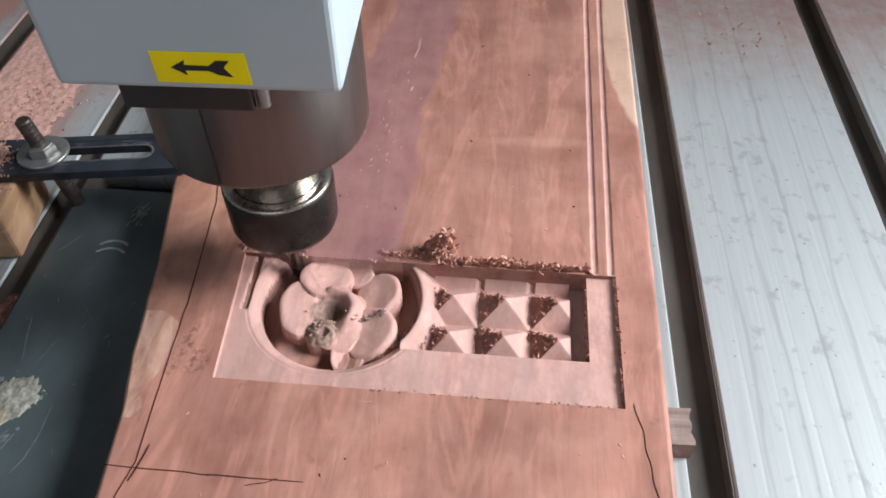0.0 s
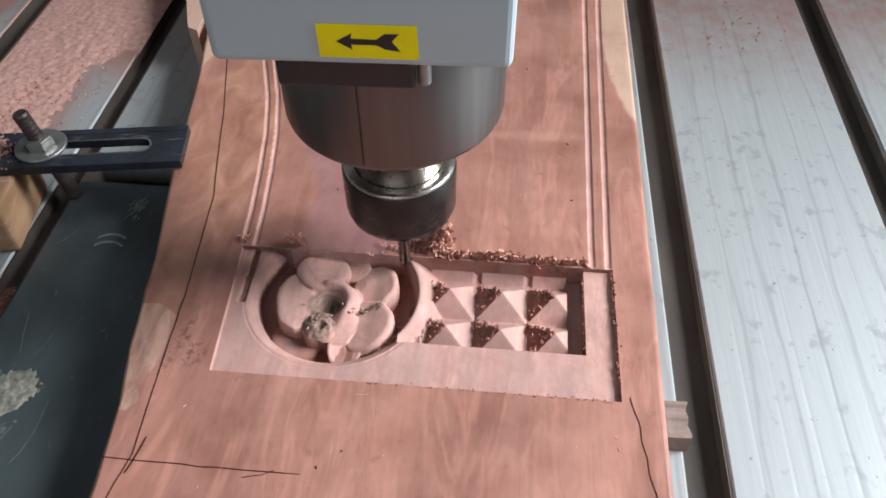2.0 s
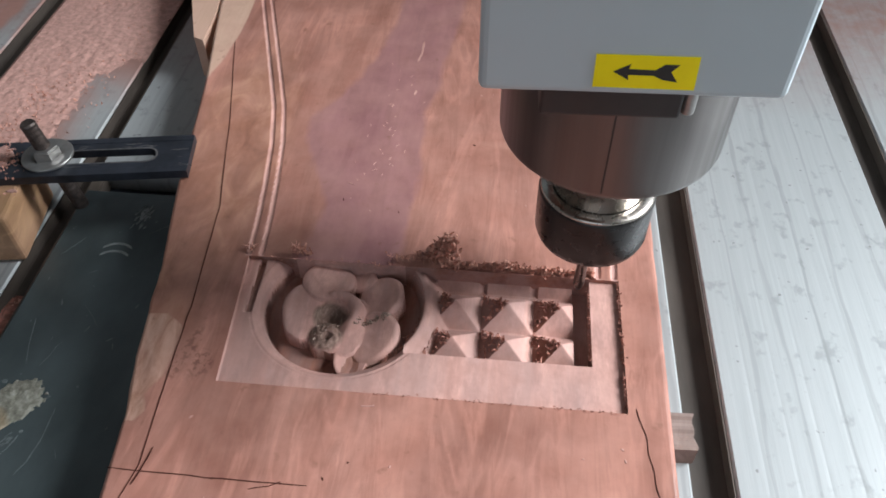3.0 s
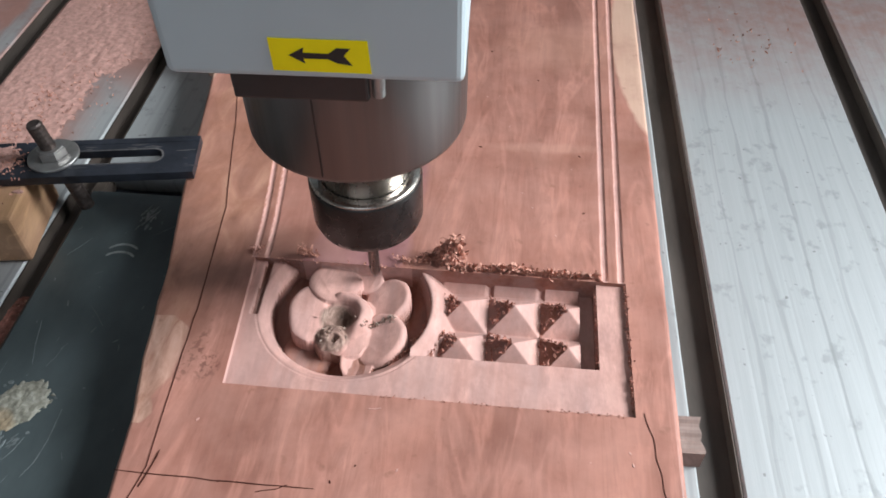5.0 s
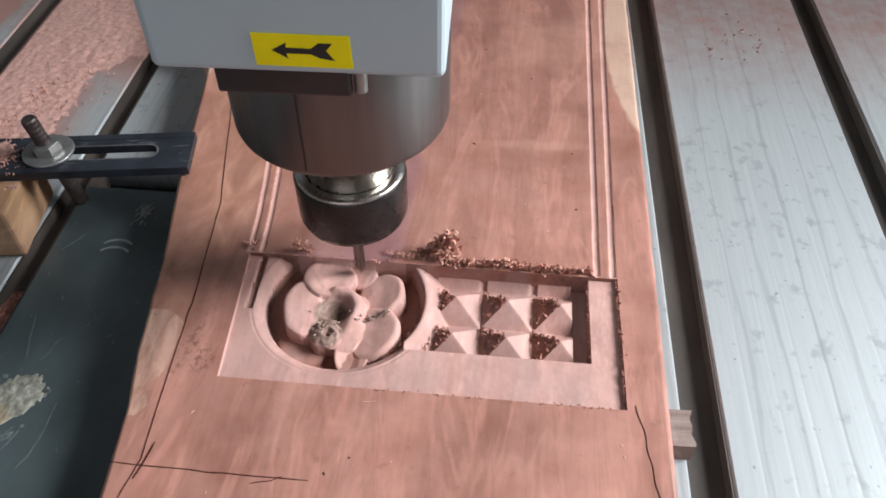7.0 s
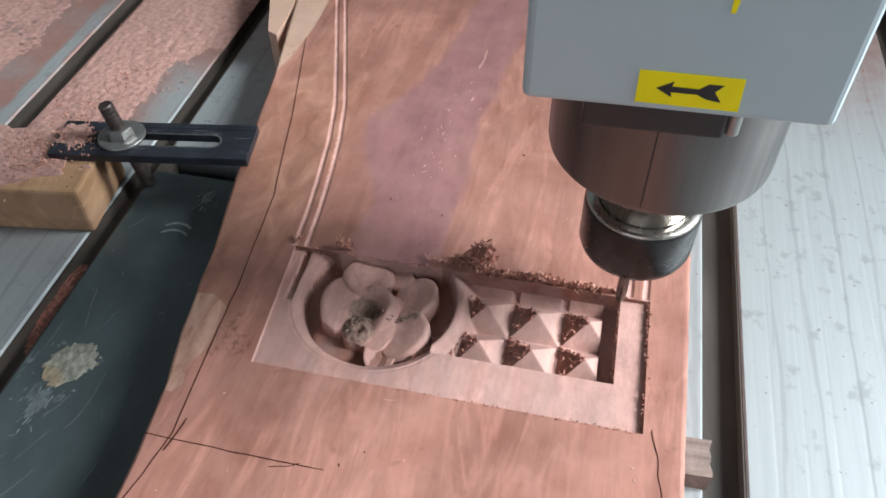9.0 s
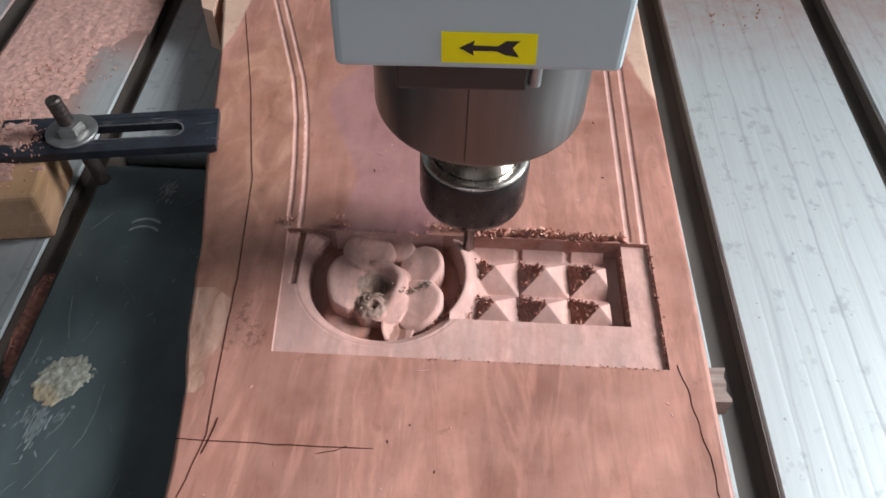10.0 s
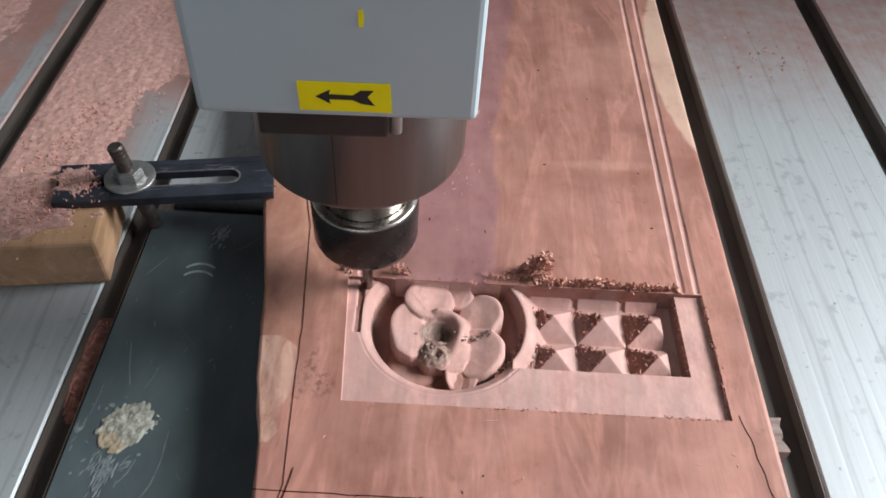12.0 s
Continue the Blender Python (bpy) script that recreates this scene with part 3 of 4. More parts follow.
def petal_top(x, y):
    top = -0.03
    for k, (cx, cy, rx, ry, turn, h, gx, gy) in enumerate(PETALS):
        c, s = math.cos(radians(turn)), math.sin(radians(turn))
        u, v = ((x - cx) * c + (y - cy) * s) / rx, ((y - cy) * c - (x - cx) * s) / ry
        q = math.hypot(u, v) * (1 + (0.05 if k < 5 else 0.16) * noise.noise(Vector((x * 120, y * 120, k * 7.1))))
        if q < 1:
            f = h + gx * (x - cx) + gy * (y - cy)
            if q > 0.75:
                f -= (0.0030 if k in (3, 4) else 0.0012) * ((q - 0.75) / 0.25) ** 2.2
            # fine creases that run out from the flower's centre
            a = math.atan2(y - 0.050, x - 0.052)
            f -= 0.0007 * abs(math.sin(a * 5 + k * 1.7)) ** 0.6 * smoothstep(0.95, 0.3, q) * (1.0 if k in (1, 2, 5) else 0.35)
            top = max(top, f)
    return top


def flower(x, y):
    """Petals, the raised collar, the hollow and the knot in the middle."""
    z = petal_top(x, y)
    e = math.hypot(x - 0.0515, y - 0.0480)
    if e < 0.0200 + 0.0020 * noise.noise(Vector((x * 120, y * 120, 5))):
        z = max(z, -0.0070 - 0.0022 * smoothstep(0.010, 0.0200, e))
    dx, dy = x - 0.0495, y - 0.0520
    c = math.hypot(dx, dy) * (1 + 0.08 * noise.noise(Vector((x * 150, y * 150, 8))))
    a = math.degrees(math.atan2(dy, dx))
    if c < 0.0165:
        crest = smoothstep(-75, -30, a) * smoothstep(140, 95, a)
        if c > 0.0088:
            w = 1 - ((c - 0.0122) / 0.0044) ** 2
            z = max(z, -0.0066 + 0.0048 * max(0, w) * crest)
        else:
            z = -0.0066 - 0.0052 * smoothstep(0.0088, 0.0030, c)
    k = math.hypot(x - 0.0472, y - 0.0375) * (1 + 0.12 * noise.noise(Vector((x * 200, y * 200, 6))))
    if k < 0.0096:
        b = math.atan2(y - 0.0375, x - 0.0472)
        swirl = math.sin(7 * b + 1500 * k)
        z = max(z, -0.0034 - 0.0046 * (k / 0.0096) ** 2.4 + 0.00035 * swirl + 0.0007 * noise.noise(Vector((x * 500, y * 500, 2))))
        z -= 0.0042 * smoothstep(0.0030, 0.0010, math.hypot(x - 0.0488, y - 0.0360))
    return z


def relief(x, y):
    """Height of the carved panel, 0 at the plank's face."""
    z = -0.0028
    d = math.hypot(x - RX, y - RY)
    if 0.0900 < x < 0.1872 and y > 0.0285 and d > LIP:
        px, py = 0.0287, 0.0252
        u = abs(((x - 0.1147) / px + 0.5) % 1 - 0.5) * 2
        v = abs(((y - 0.0407) / py + 0.5) % 1 - 0.5) * 2
        z = -0.0028 - 0.0115 * max(u, v)
        if y > 0.0790:
            z = -0.0143 + 0.85 * (y - 0.0790) - 0.0022 * smoothstep(0.80, 1.0, u)
        if x > 0.1792:
            z = DEEP
        # the ring's rounded rim falls away into the field of pyramids
        rim = -0.0030 - 0.0113 * smoothstep(0.0452, 0.0602, d) - 0.0006 * smoothstep(0.0454, LIP, d)
        z = max(z, rim) if x > 0.1003 else rim
    elif LIP <= d < RR:
        z = -0.0028 - 0.0046 * smoothstep(RR, LIP - 0.001, d) ** 1.25
        z -= 0.0005 * max(0, 1 - ((d - RR) / 0.0012) ** 2)
    if d < LIP:
        z = -0.0165 + 0.0095 * smoothstep(LIP - 0.0026, LIP, d)
        z = max(z, flower(x, y))
    if 0.0006 < x < 0.0050 and 0.046 < y < 0.0845:
        z -= 0.0019 * smoothstep(0.0, 0.0022, y - 0.046) * smoothstep(0.0, 0.0008, min(x - 0.0006, 0.0050 - x))
    return z


LEFT_GROOVE = [(0.085, -0.0060), (0.115, -0.0080), (0.148, -0.0118), (0.185, -0.0170), (0.223, -0.0250), (0.285, -0.0440), (0.365, -0.0690), (0.60, -0.14)]


def groove_depth(x, y):
    z = 0.0
    if y > PY1:
        for x0, x1 in ((0.1920, 0.1962), (0.2010, 0.2068)):
            c = x0 + (x1 - x0) * (y - 0.084) / 0.296
            z = min(z, -0.0011 * min(1, max(0, 1.6 - 1.6 * abs(x - c) / 0.0021)))
        if y < 0.60:
            for k in (0.0, 0.0072):
                c = lerp_table(LEFT_GROOVE, y) + k
                z = min(z, -0.0010 * min(1, max(0, 1.6 - 1.6 * abs(x - c) / 0.0018)))
    return z


def plank_height(x, y):
    # softly rounded, uneven outer edges
    l, r = lerp_table(LEFT, y), lerp_table(RIGHT, y)
    e = min(x - l, r - x)
    z = -0.0012 * max(0, 1 - e / 0.0022) ** 2
    if -0.03 < y < 0.048 and x < -0.026:
        z -= 0.0018 * smoothstep(0.014, 0.0, x - l) * smoothstep(-0.03, -0.015, y) * smoothstep(0.048, 0.035, y) * (1 + 0.25 * noise.noise(Vector((x * 160, y * 90, 2))))
    return z + groove_depth(x, y) + 0.00012 * noise.noise(Vector((x * 60, y * 14, 0)))


def spaced(a, b, step):
    n = max(1, round((b - a) / step))
    return [a + (b - a) * i / n for i in range(n)]


def build_plank():
    inner = spaced(-0.012, 0.0, 0.001) + spaced(PX0, PX1, 0.00048) + spaced(PX1, 0.215, 0.0008)
    ys = spaced(-0.60, -0.10, 0.03) + spaced(-0.10, -0.006, 0.002) + spaced(-0.006, PY0, 0.001) + spaced(PY0, PY1, 0.0005) + spaced(PY1, 0.37, 0.0022) + spaced(0.37, 0.50, 0.006) + spaced(0.50, 0.90, 0.02) + [0.90]
    board_v, board_f, panel_v, panel_f = [], [], [], []
    nl, nr = 150, 8
    cols = nl + len(inner) + nr + 1
    grid = []
    for y in ys:
        l, r = lerp_table(LEFT, y), lerp_table(RIGHT, y)
        l += 0.0009 * noise.noise(Vector((0, y * 70, 3))) + 0.0012 * noise.noise(Vector((0, y * 22, 9)))
        r += 0.0005 * noise.noise(Vector((5, y * 60, 3)))
        xs = [l + (-0.012 - l) * i / nl for i in range(nl)] + inner + [0.215 + (r - 0.215) * i / nr for i in range(nr + 1)]
        slant = -0.0052 * min(max(0, y), 0.085) / 0.078 * smoothstep(0.16, 0.10, y)
        xs = [x + slant * max(0, 1 - abs(x) / 0.012) if -0.012 < x < 0.012 else x for x in xs]
        grid.append([(x, y) for x in xs])
    first, last = nl + 12, nl + 12 + round((PX1 - PX0) / 0.00048)
    inside = lambda i, y: first <= i < last and PY0 <= y <= PY1
    ids_b, ids_p = {}, {}

    def vert(j, i, panel):
        ids, vs = (ids_p, panel_v) if panel else (ids_b, board_v)
        if (j, i) not in ids:
            x, y = grid[j][i]
            ids[j, i] = len(vs)
            if panel:
                rough = 0.00004 * noise.noise(Vector((x * 420, y * 420, 1))) + (0.00012 if x > 0.102 or math.hypot(x - RX, y - RY) > 0.042 else 0.0004) * noise.noise(Vector((x * 130, y * 110, 4)))
                z = relief(x, y) + rough
            else:
                z = plank_height(x, y)
            vs.append((x, y, z))
        return ids[j, i]

    for j in range(len(ys) - 1):
        for i in range(cols - 1):
            cy = (ys[j] + ys[j + 1]) / 2
            p = inside(i, cy)
            f = tuple(vert(a, b, p) for a, b in ((j, i), (j, i + 1), (j + 1, i + 1), (j + 1, i)))
            (panel_f if p else board_f).append(f)
    # sides of the board
    rim = [(0, i) for i in range(cols)] + [(j, cols - 1) for j in range(1, len(ys))] + [(len(ys) - 1, i) for i in range(cols - 2, -1, -1)] + [(j, 0) for j in range(len(ys) - 2, 0, -1)]
    low = []
    for j, i in rim:
        x, y = grid[j][i]
        low.append(len(board_v))
        board_v.append((x, y, BED))
    n = len(rim)
    for k in range(n):
        a, b = ids_b[rim[k]], ids_b[rim[(k + 1) % n]]
        board_f.append((low[k], low[(k + 1) % n], b, a))
    # walls of the carved panel, up to the face of the board
    count = {}
    for f in panel_f:
        for a, b in zip(f, f[1:] + f[:1]):
            count[a, b] = count.get((a, b), 0) + 1
    top = {}
    for (a, b) in list(count):
        if (b, a) not in count:
            for v in (a, b):
                if v not in top:
                    top[v] = len(panel_v)
                    x, y, z = panel_v[v]
                    panel_v.append((x, y, plank_height(x, y)))
            panel_f.append((b, a, top[a], top[b]))
    # torn faces, with shade put in their colour: steep walls, the ring's floor, pyramid sides turned from the lamp
    clean_f, torn_shade_f = [], []
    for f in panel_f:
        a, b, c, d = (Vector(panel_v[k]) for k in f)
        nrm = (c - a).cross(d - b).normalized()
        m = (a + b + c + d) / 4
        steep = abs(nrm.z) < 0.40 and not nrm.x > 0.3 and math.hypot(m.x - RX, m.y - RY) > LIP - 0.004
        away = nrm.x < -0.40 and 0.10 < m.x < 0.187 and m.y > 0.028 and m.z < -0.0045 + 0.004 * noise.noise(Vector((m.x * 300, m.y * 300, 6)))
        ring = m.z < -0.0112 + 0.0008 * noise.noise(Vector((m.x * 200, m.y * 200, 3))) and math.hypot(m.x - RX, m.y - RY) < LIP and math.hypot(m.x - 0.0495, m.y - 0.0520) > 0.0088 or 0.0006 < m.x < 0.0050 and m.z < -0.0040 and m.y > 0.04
        (torn_shade_f if steep or away or ring else clean_f).append(f)
    plain_f, groove_f = [], []
    for f in board_f:
        x, y = (sum(board_v[k][q] for k in f) / len(f) for q in (0, 1))
        (groove_f if board_v[f[0]][2] > BED + 0.001 and groove_depth(x, y) < -0.0003 else plain_f).append(f)
    plank = thing("wooden_plank", "wide reddish-brown wooden plank with a half-carved flower and diamond panel", "wood plank")
    for name, vs, fs, m, lab in (("board", board_v, plain_f, WOOD, ""), ("cut_groove", board_v, groove_f, CUT, "pale double grooves cut beside the panel"), ("carved_panel", panel_v, clean_f, CUT, "freshly carved pink flower relief beside small pyramids"), ("torn_shaded_wall", panel_v, torn_shade_f, TORN_SHADE, "torn walls of the carving, dark red with shade in the colour")):
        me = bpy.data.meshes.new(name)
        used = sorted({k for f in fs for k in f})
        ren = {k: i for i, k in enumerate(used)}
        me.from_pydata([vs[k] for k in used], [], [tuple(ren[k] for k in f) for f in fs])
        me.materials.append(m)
        me.polygons.foreach_set("use_smooth", [name == "carved_panel"] * len(me.polygons))
        me.update()
        o = new(name, me)
        o.parent = plank
        if lab:
            tagged(o, lab)
    return plank


plank = build_plank()


def wobble(points, amount, seed, n=6):
    out = []
    for (xa, ya), (xb, yb) in zip(points, points[1:]):
        for k in range(n):
            x, y = xa + (xb - xa) * k / n, ya + (yb - ya) * k / n
            out.append((x + amount * noise.noise(Vector((y * 120, seed, 0))), y + amount * noise.noise(Vector((x * 120, seed, 5)))))
    return out + [points[-1]]


UP = 0.00035
for pts, w in (([(-0.036, -0.050), (0.010, -0.0505), (0.057, -0.0502)], 0.00042), ([(-0.074, 0.30), (-0.050, 0.20), (-0.034, 0.123), (-0.027, 0.045), (-0.025, 0.002), (-0.022, -0.047), (-0.026, -0.07), (-0.030, -0.085)], 0.00042),
               ([(-0.018, -0.038), (-0.021, -0.052), (-0.022, -0.057)], 0.0007), ([(0.031, -0.054), (0.040, -0.052), (0.045, -0.0495)], 0.0003)):
    part("pencil_line", strip_bm(wobble(pts, 0.0006, w * 9000), w, -0.0005, UP), SEAM, plank, "drawn dark pencil line")
part("crack", strip_bm(wobble([(0.2075, 0.004), (0.2105, -0.010), (0.213, -0.030), (0.2155, -0.046), (0.217, -0.08)], 0.0011, 3.3), 0.00022, -0.0005, UP), SEAM, plank, "dark hairline crack")

part("split_edge", prism_bm([(-0.108, 0.304), (-0.0995, 0.300), (-0.1015, 0.344), (-0.1265, 0.50), (-0.135, 0.60), (-0.21, 0.60), (-0.124, 0.350)], BED, -0.0005), WOOD, plank, "pale sliver split off the plank's edge")
rs = random.Random(12)
for pts, w in (([(0.0745, -0.0072), (0.078, -0.0068), (0.081, -0.0060)], 0.0005), ([(0.068, 0.285), (0.070, 0.30), (0.070, 0.312)], 0.0016), ([(0.070, 0.245), (0.071, 0.250)], 0.0014)):
    part("scratch", strip_bm(wobble(pts, 0.0008, w * 7000), w, -0.0005, 0.00025), CUT, plank, "pale scratch")
for i in range(30):
    x, y = rs.gauss(0.060, 0.010), rs.choice((rs.gauss(0.205, 0.008), rs.gauss(0.165, 0.012), rs.gauss(0.26, 0.02)))
    a, ln = rs.gauss(1.3, 0.5), rs.uniform(0.0012, 0.0042)
    part("scratch", strip_bm([(x, y), (x + ln * math.cos(a) / 2, y + ln * math.sin(a) / 2 + 0.0003), (x + ln * math.cos(a), y + ln * math.sin(a))], rs.uniform(0.0003, 0.0010), -0.0005, 0.00025), CUT, plank, "pale scratch")
for i in range(34):
    x, y = rs.uniform(-0.02, 0.21), rs.choice((rs.uniform(-0.09, -0.004), rs.uniform(0.11, 0.33), rs.uniform(0.11, 0.33)))
    a, ln = rs.uniform(0, 3.1), rs.uniform(0.0006, 0.0022)
    part("scratch", strip_bm([(x, y), (x + ln * math.cos(a) / 2, y + ln * math.sin(a) / 2 + 0.0002), (x + ln * math.cos(a), y + ln * math.sin(a))], rs.uniform(0.0005, 0.0011), -0.0005, 0.0003), CUT if i % 3 else SEAM, plank)

# ---- clamp, bolt and block ----
TURN_CLAMP = 9.0
clamp = thing("step_clamp", "blued steel slotted hold-down clamp resting on plank and block", "clamp", (-0.130, 0.151, 0.0015), TURN_CLAMP)


def slotted_bar(x0, x1, y0, y1, s0, s1, sw, z0, z1):
    """A flat bar with a lengthwise slot that has round ends."""
    a, b = s0 + sw, s1 - sw
    west = [(x0, y0), (a, y0)] + arc_points(a, 0, sw, 270, 90, 10) + [(a, y1), (x0, y1)]
    east = [(x1, y1), (b, y1)] + arc_points(b, 0, sw, 90, -90, 10) + [(b, y0), (x1, y0)]
    bm = prism_bm(west, z0, z1)
    for outline in (east, [(a, y0), (b, y0), (b, -sw), (a, -sw)], [(a, sw), (b, sw), (b, y1), (a, y1)]):
        lo, hi = ([bm.verts.new((x, y, z)) for x, y in outline] for z in (z0, z1))
        bm.faces.new(hi)
        bm.faces.new(lo[::-1])
        for i in range(len(outline)):
            j = (i + 1) % len(outline)
            bm.faces.new((lo[i], lo[j], hi[j], hi[i]))
    bmesh.ops.recalc_face_normals(bm, faces=bm.faces)
    return bm


part("clamp_bar", slotted_bar(-0.066, 0.068, -0.0175, 0.0175, -0.040, 0.046, 0.0058, 0.0, 0.0055), STEEL_DARK, clamp)
lip = [(-0.03, 0.0066)] + arc_points(0.0402, 0, 0.0066, 90, -90, 12) + [(-0.03, -0.0066)]
part("worn_edge", strip_bm(lip, 0.0011, 0.0050, 0.00565), WORN, clamp, "bare rubbed metal round the slot")
rc = random.Random(31)
for i in range(26):
    x, y, ln = rc.uniform(-0.02, 0.062), rc.uniform(-0.012, 0.012), rc.uniform(0.002, 0.012)
    if abs(y) > 0.0075 or x > 0.049:
        part("scratch", strip_bm([(x, y), (x + ln / 2, y + rc.gauss(0, 0.0004)), (x + ln, y + rc.gauss(0, 0.0008))], rc.uniform(0.0003, 0.0008), 0.0050, 0.0056), WORN, clamp)
for y0, y1 in ((-0.0175, -0.0125), (0.0125, 0.0175)):
    part("clamp_rib", box_bm(-0.030, y0, 0.0055, 0.068, y1, 0.0059, 0.00015), STEEL_DARK, clamp, "worn raised edge")

bolt = thing("clamp_bolt", "dull threaded stud with zinc washer and hexagon nut through the clamp", "bolt", (-0.1515, 0.1495, 0.007))
part("washer", lathe_bm([(0.0058, 0.0), (0.0155, 0.0), (0.0158, 0.0004), (0.0158, 0.0018), (0.0152, 0.0022), (0.0058, 0.0022), (0.0058, 0.0)], 40), ZINC, bolt, "round zinc washer", True)
hexp = [(0.0090 * math.cos(radians(60 * i + 12)), 0.0090 * math.sin(radians(60 * i + 12))) for i in range(6)]
hx = prism_bm(hexp, 0.0022, 0.0088)
bmesh.ops.bevel(hx, geom=[e for e in hx.edges if abs(e.verts[0].co.z - 0.0088) < 1e-6 and abs(e.verts[1].co.z - 0.0088) < 1e-6], offset=0.0009, segments=2, affect="EDGES")
part("hex_nut", hx, ZINC, bolt, "zinc hexagon nut")
prof = []
for i in range(46):
    prof.append((0.0049 if i % 2 else 0.0047, -0.052 + i * 0.00165))
prof = [(0.0, -0.052)] + prof + [(0.0040, 0.0235), (0.0, 0.0235)]
stud = part("stud", lathe_bm(prof, 20), BOLT, bolt, "dark dusty threaded stud")
stud.matrix_basis = pose(0, 0, 0.004, 2, -7, 0)

block = new("wooden_block", mesh_of(box_bm(-0.066, -0.030, 0.0, 0.034, 0.030, 0.0372, 0.0025), "wooden_block", PALE_WOOD))
block.matrix_world = pose(-0.1965, 0.1235, BED, 0, 0, 8)
tagged(block, "dusty pale wooden packing block under the clamp", "wood block")
def shim_bm():
    """A short offcut with a hollowed top."""
    bm = bmesh.new()
    prof = [(-0.0105, 0.0)] + [(-0.0105 + 0.021 * i / 14, 0.0108 + 0.0022 * math.cos(2 * math.pi * i / 14) + 0.0006 * math.cos(6 * math.pi * i / 14)) for i in range(15)] + [(0.0105, 0.0)]
    rows = [[bm.verts.new((x + 0.0006 * math.sin(y * 700), y, z)) for y, z in prof] for x in (-0.014, 0.0075)]
    for i in range(len(prof) - 1):
        bm.faces.new((rows[0][i], rows[0][i + 1], rows[1][i + 1], rows[1][i]))
    for r in rows:
        bm.faces.new(r)
    bmesh.ops.recalc_face_normals(bm, faces=bm.faces)
    return bm


shim = new("wood_shim", mesh_of(shim_bm(), "wood_shim", GREY_WOOD))
shim.matrix_world = pose(0.2340, 0.0070, BED, 0, 0, 2)
tagged(shim, "short greyish wood shim beside the plank", "wood shim")

for place, r, tilt, lab in (((-0.2200, 0.1265, BED + 0.0371), (0.052, 0.0290, 0.0026), 8, "loose sawdust heaped on the packing block"), ((-0.1845, 0.1455, 0.0068), (0.0125, 0.0120, 0.0013), 9, "loose sawdust on the end of the clamp")):
    o = new("sawdust_pile", mesh_of(lump_bm(*r, 1.7 + r[0], 70, 0.30), "sawdust_pile", DUST, True))
    o.matrix_world = pose(*place, 0, 0, tilt)
    tagged(o, lab, "sawdust", kind="stuff")

# ---- the spindle head ----
SY = 0.0801
head = thing("spindle_head", "grey router spindle with black collet nut under a grey-blue cover", "router spindle", (0.0715, SY, 0.0))
part("cutter_bit", lathe_bm([(0, -0.004), (0.0012, -0.0038), (0.0030, 0.0005), (0.0030, 0.052)], 24), CARBIDE, head, "thin carbide cutter bit", True)
nut = part("collet_nut", lathe_bm([(0.0033, 0.0430), (0.0150, 0.0424), (0.0245, 0.0428), (0.0268, 0.0446), (0.0280, 0.0482), (0.0282, 0.0722), (0.0278, 0.0738), (0.0264, 0.0750), (0.0222, 0.0752)], 72), NUT_BLACK, head, "black collet nut", True)
part("nut_ring", lathe_bm([(0.0276, 0.0741), (0.0277, 0.0746), (0.0268, 0.0756), (0.0224, 0.0758)], 72), CHROME, nut, "bright chamfered ring", True)
part("spindle_nose", lathe_bm([(0.0220, 0.0745), (0.0220, 0.0900), (0.0229, 0.0906), (0.0229, 0.112)], 72), CHROME, head, "polished steel nose", True)
part("spindle_body", lathe_bm([(0.0225, 0.1093), (0.0430, 0.1093), (0.0475, 0.1099), (0.0487, 0.1112), (0.0492, 0.1132), (0.0492, 0.40), (0.0, 0.40)], 96), SPINDLE, head, "", True)
part("seam", box_bm(-0.0083, -0.0489, 0.1140, -0.0077, -0.0470, 0.1535), BRACKET, head, "dark vertical seam")
part("clamp_plate", box_bm(-0.0365, -0.0500, 0.1530, 0.0145, -0.030, 0.185, 0.0012), BRACKET, head, "dark bracket in front of the spindle")
part("bracket_bolt", lathe_bm([(0.0, 0.1535), (0.0022, 0.1535), (0.0026, 0.1540), (0.0026, 0.175)], 20, 0.0176, -0.0460), ZINC, head)
cover = part("cover", box_bm(-0.0590, -0.0511, 0.1632, 0.0496, 0.075, 0.46, 0.0030, 3), BOX_PAINT, head, "grey-blue painted sheet metal cover")
sticker = part("arrow_sticker", prism_bm([(-0.0175, -0.00655), (0.0178, -0.0068), (0.0172, 0.0066), (-0.0178, 0.0067)], 0.0, 0.0002), YELLOW, cover, "yellow sticker with a black arrow")
sticker.matrix_basis = pose(-0.0015, -0.0513, 0.1737, 90, 0, 0)
arrow = [(-0.0112, 0.0), (-0.0055, 0.0033), (-0.0060, 0.0012), (0.0030, 0.0010), (0.0060, 0.0034), (0.0110, 0.0034), (0.0085, 0.0004), (0.0113, -0.0036), (0.0060, -0.0028), (0.0028, -0.0012), (-0.0060, -0.0012), (-0.0055, -0.0033)]
a = part("arrow_print", prism_bm(arrow, 0.0002, 0.0003), BLACK, sticker, "black arrow")
drip = part("paint_mark", prism_bm([(-0.0008, -0.0035), (0.0007, -0.0035), (0.0011, 0.0), (0.0006, 0.0035), (-0.0009, 0.0030)], 0.0, 0.0002), YELLOW, cover, "small yellow paint mark")
drip.matrix_basis = pose(0.0055, -0.0512, 0.2075, 90, 0, 0)

# ---- shavings and dust ----


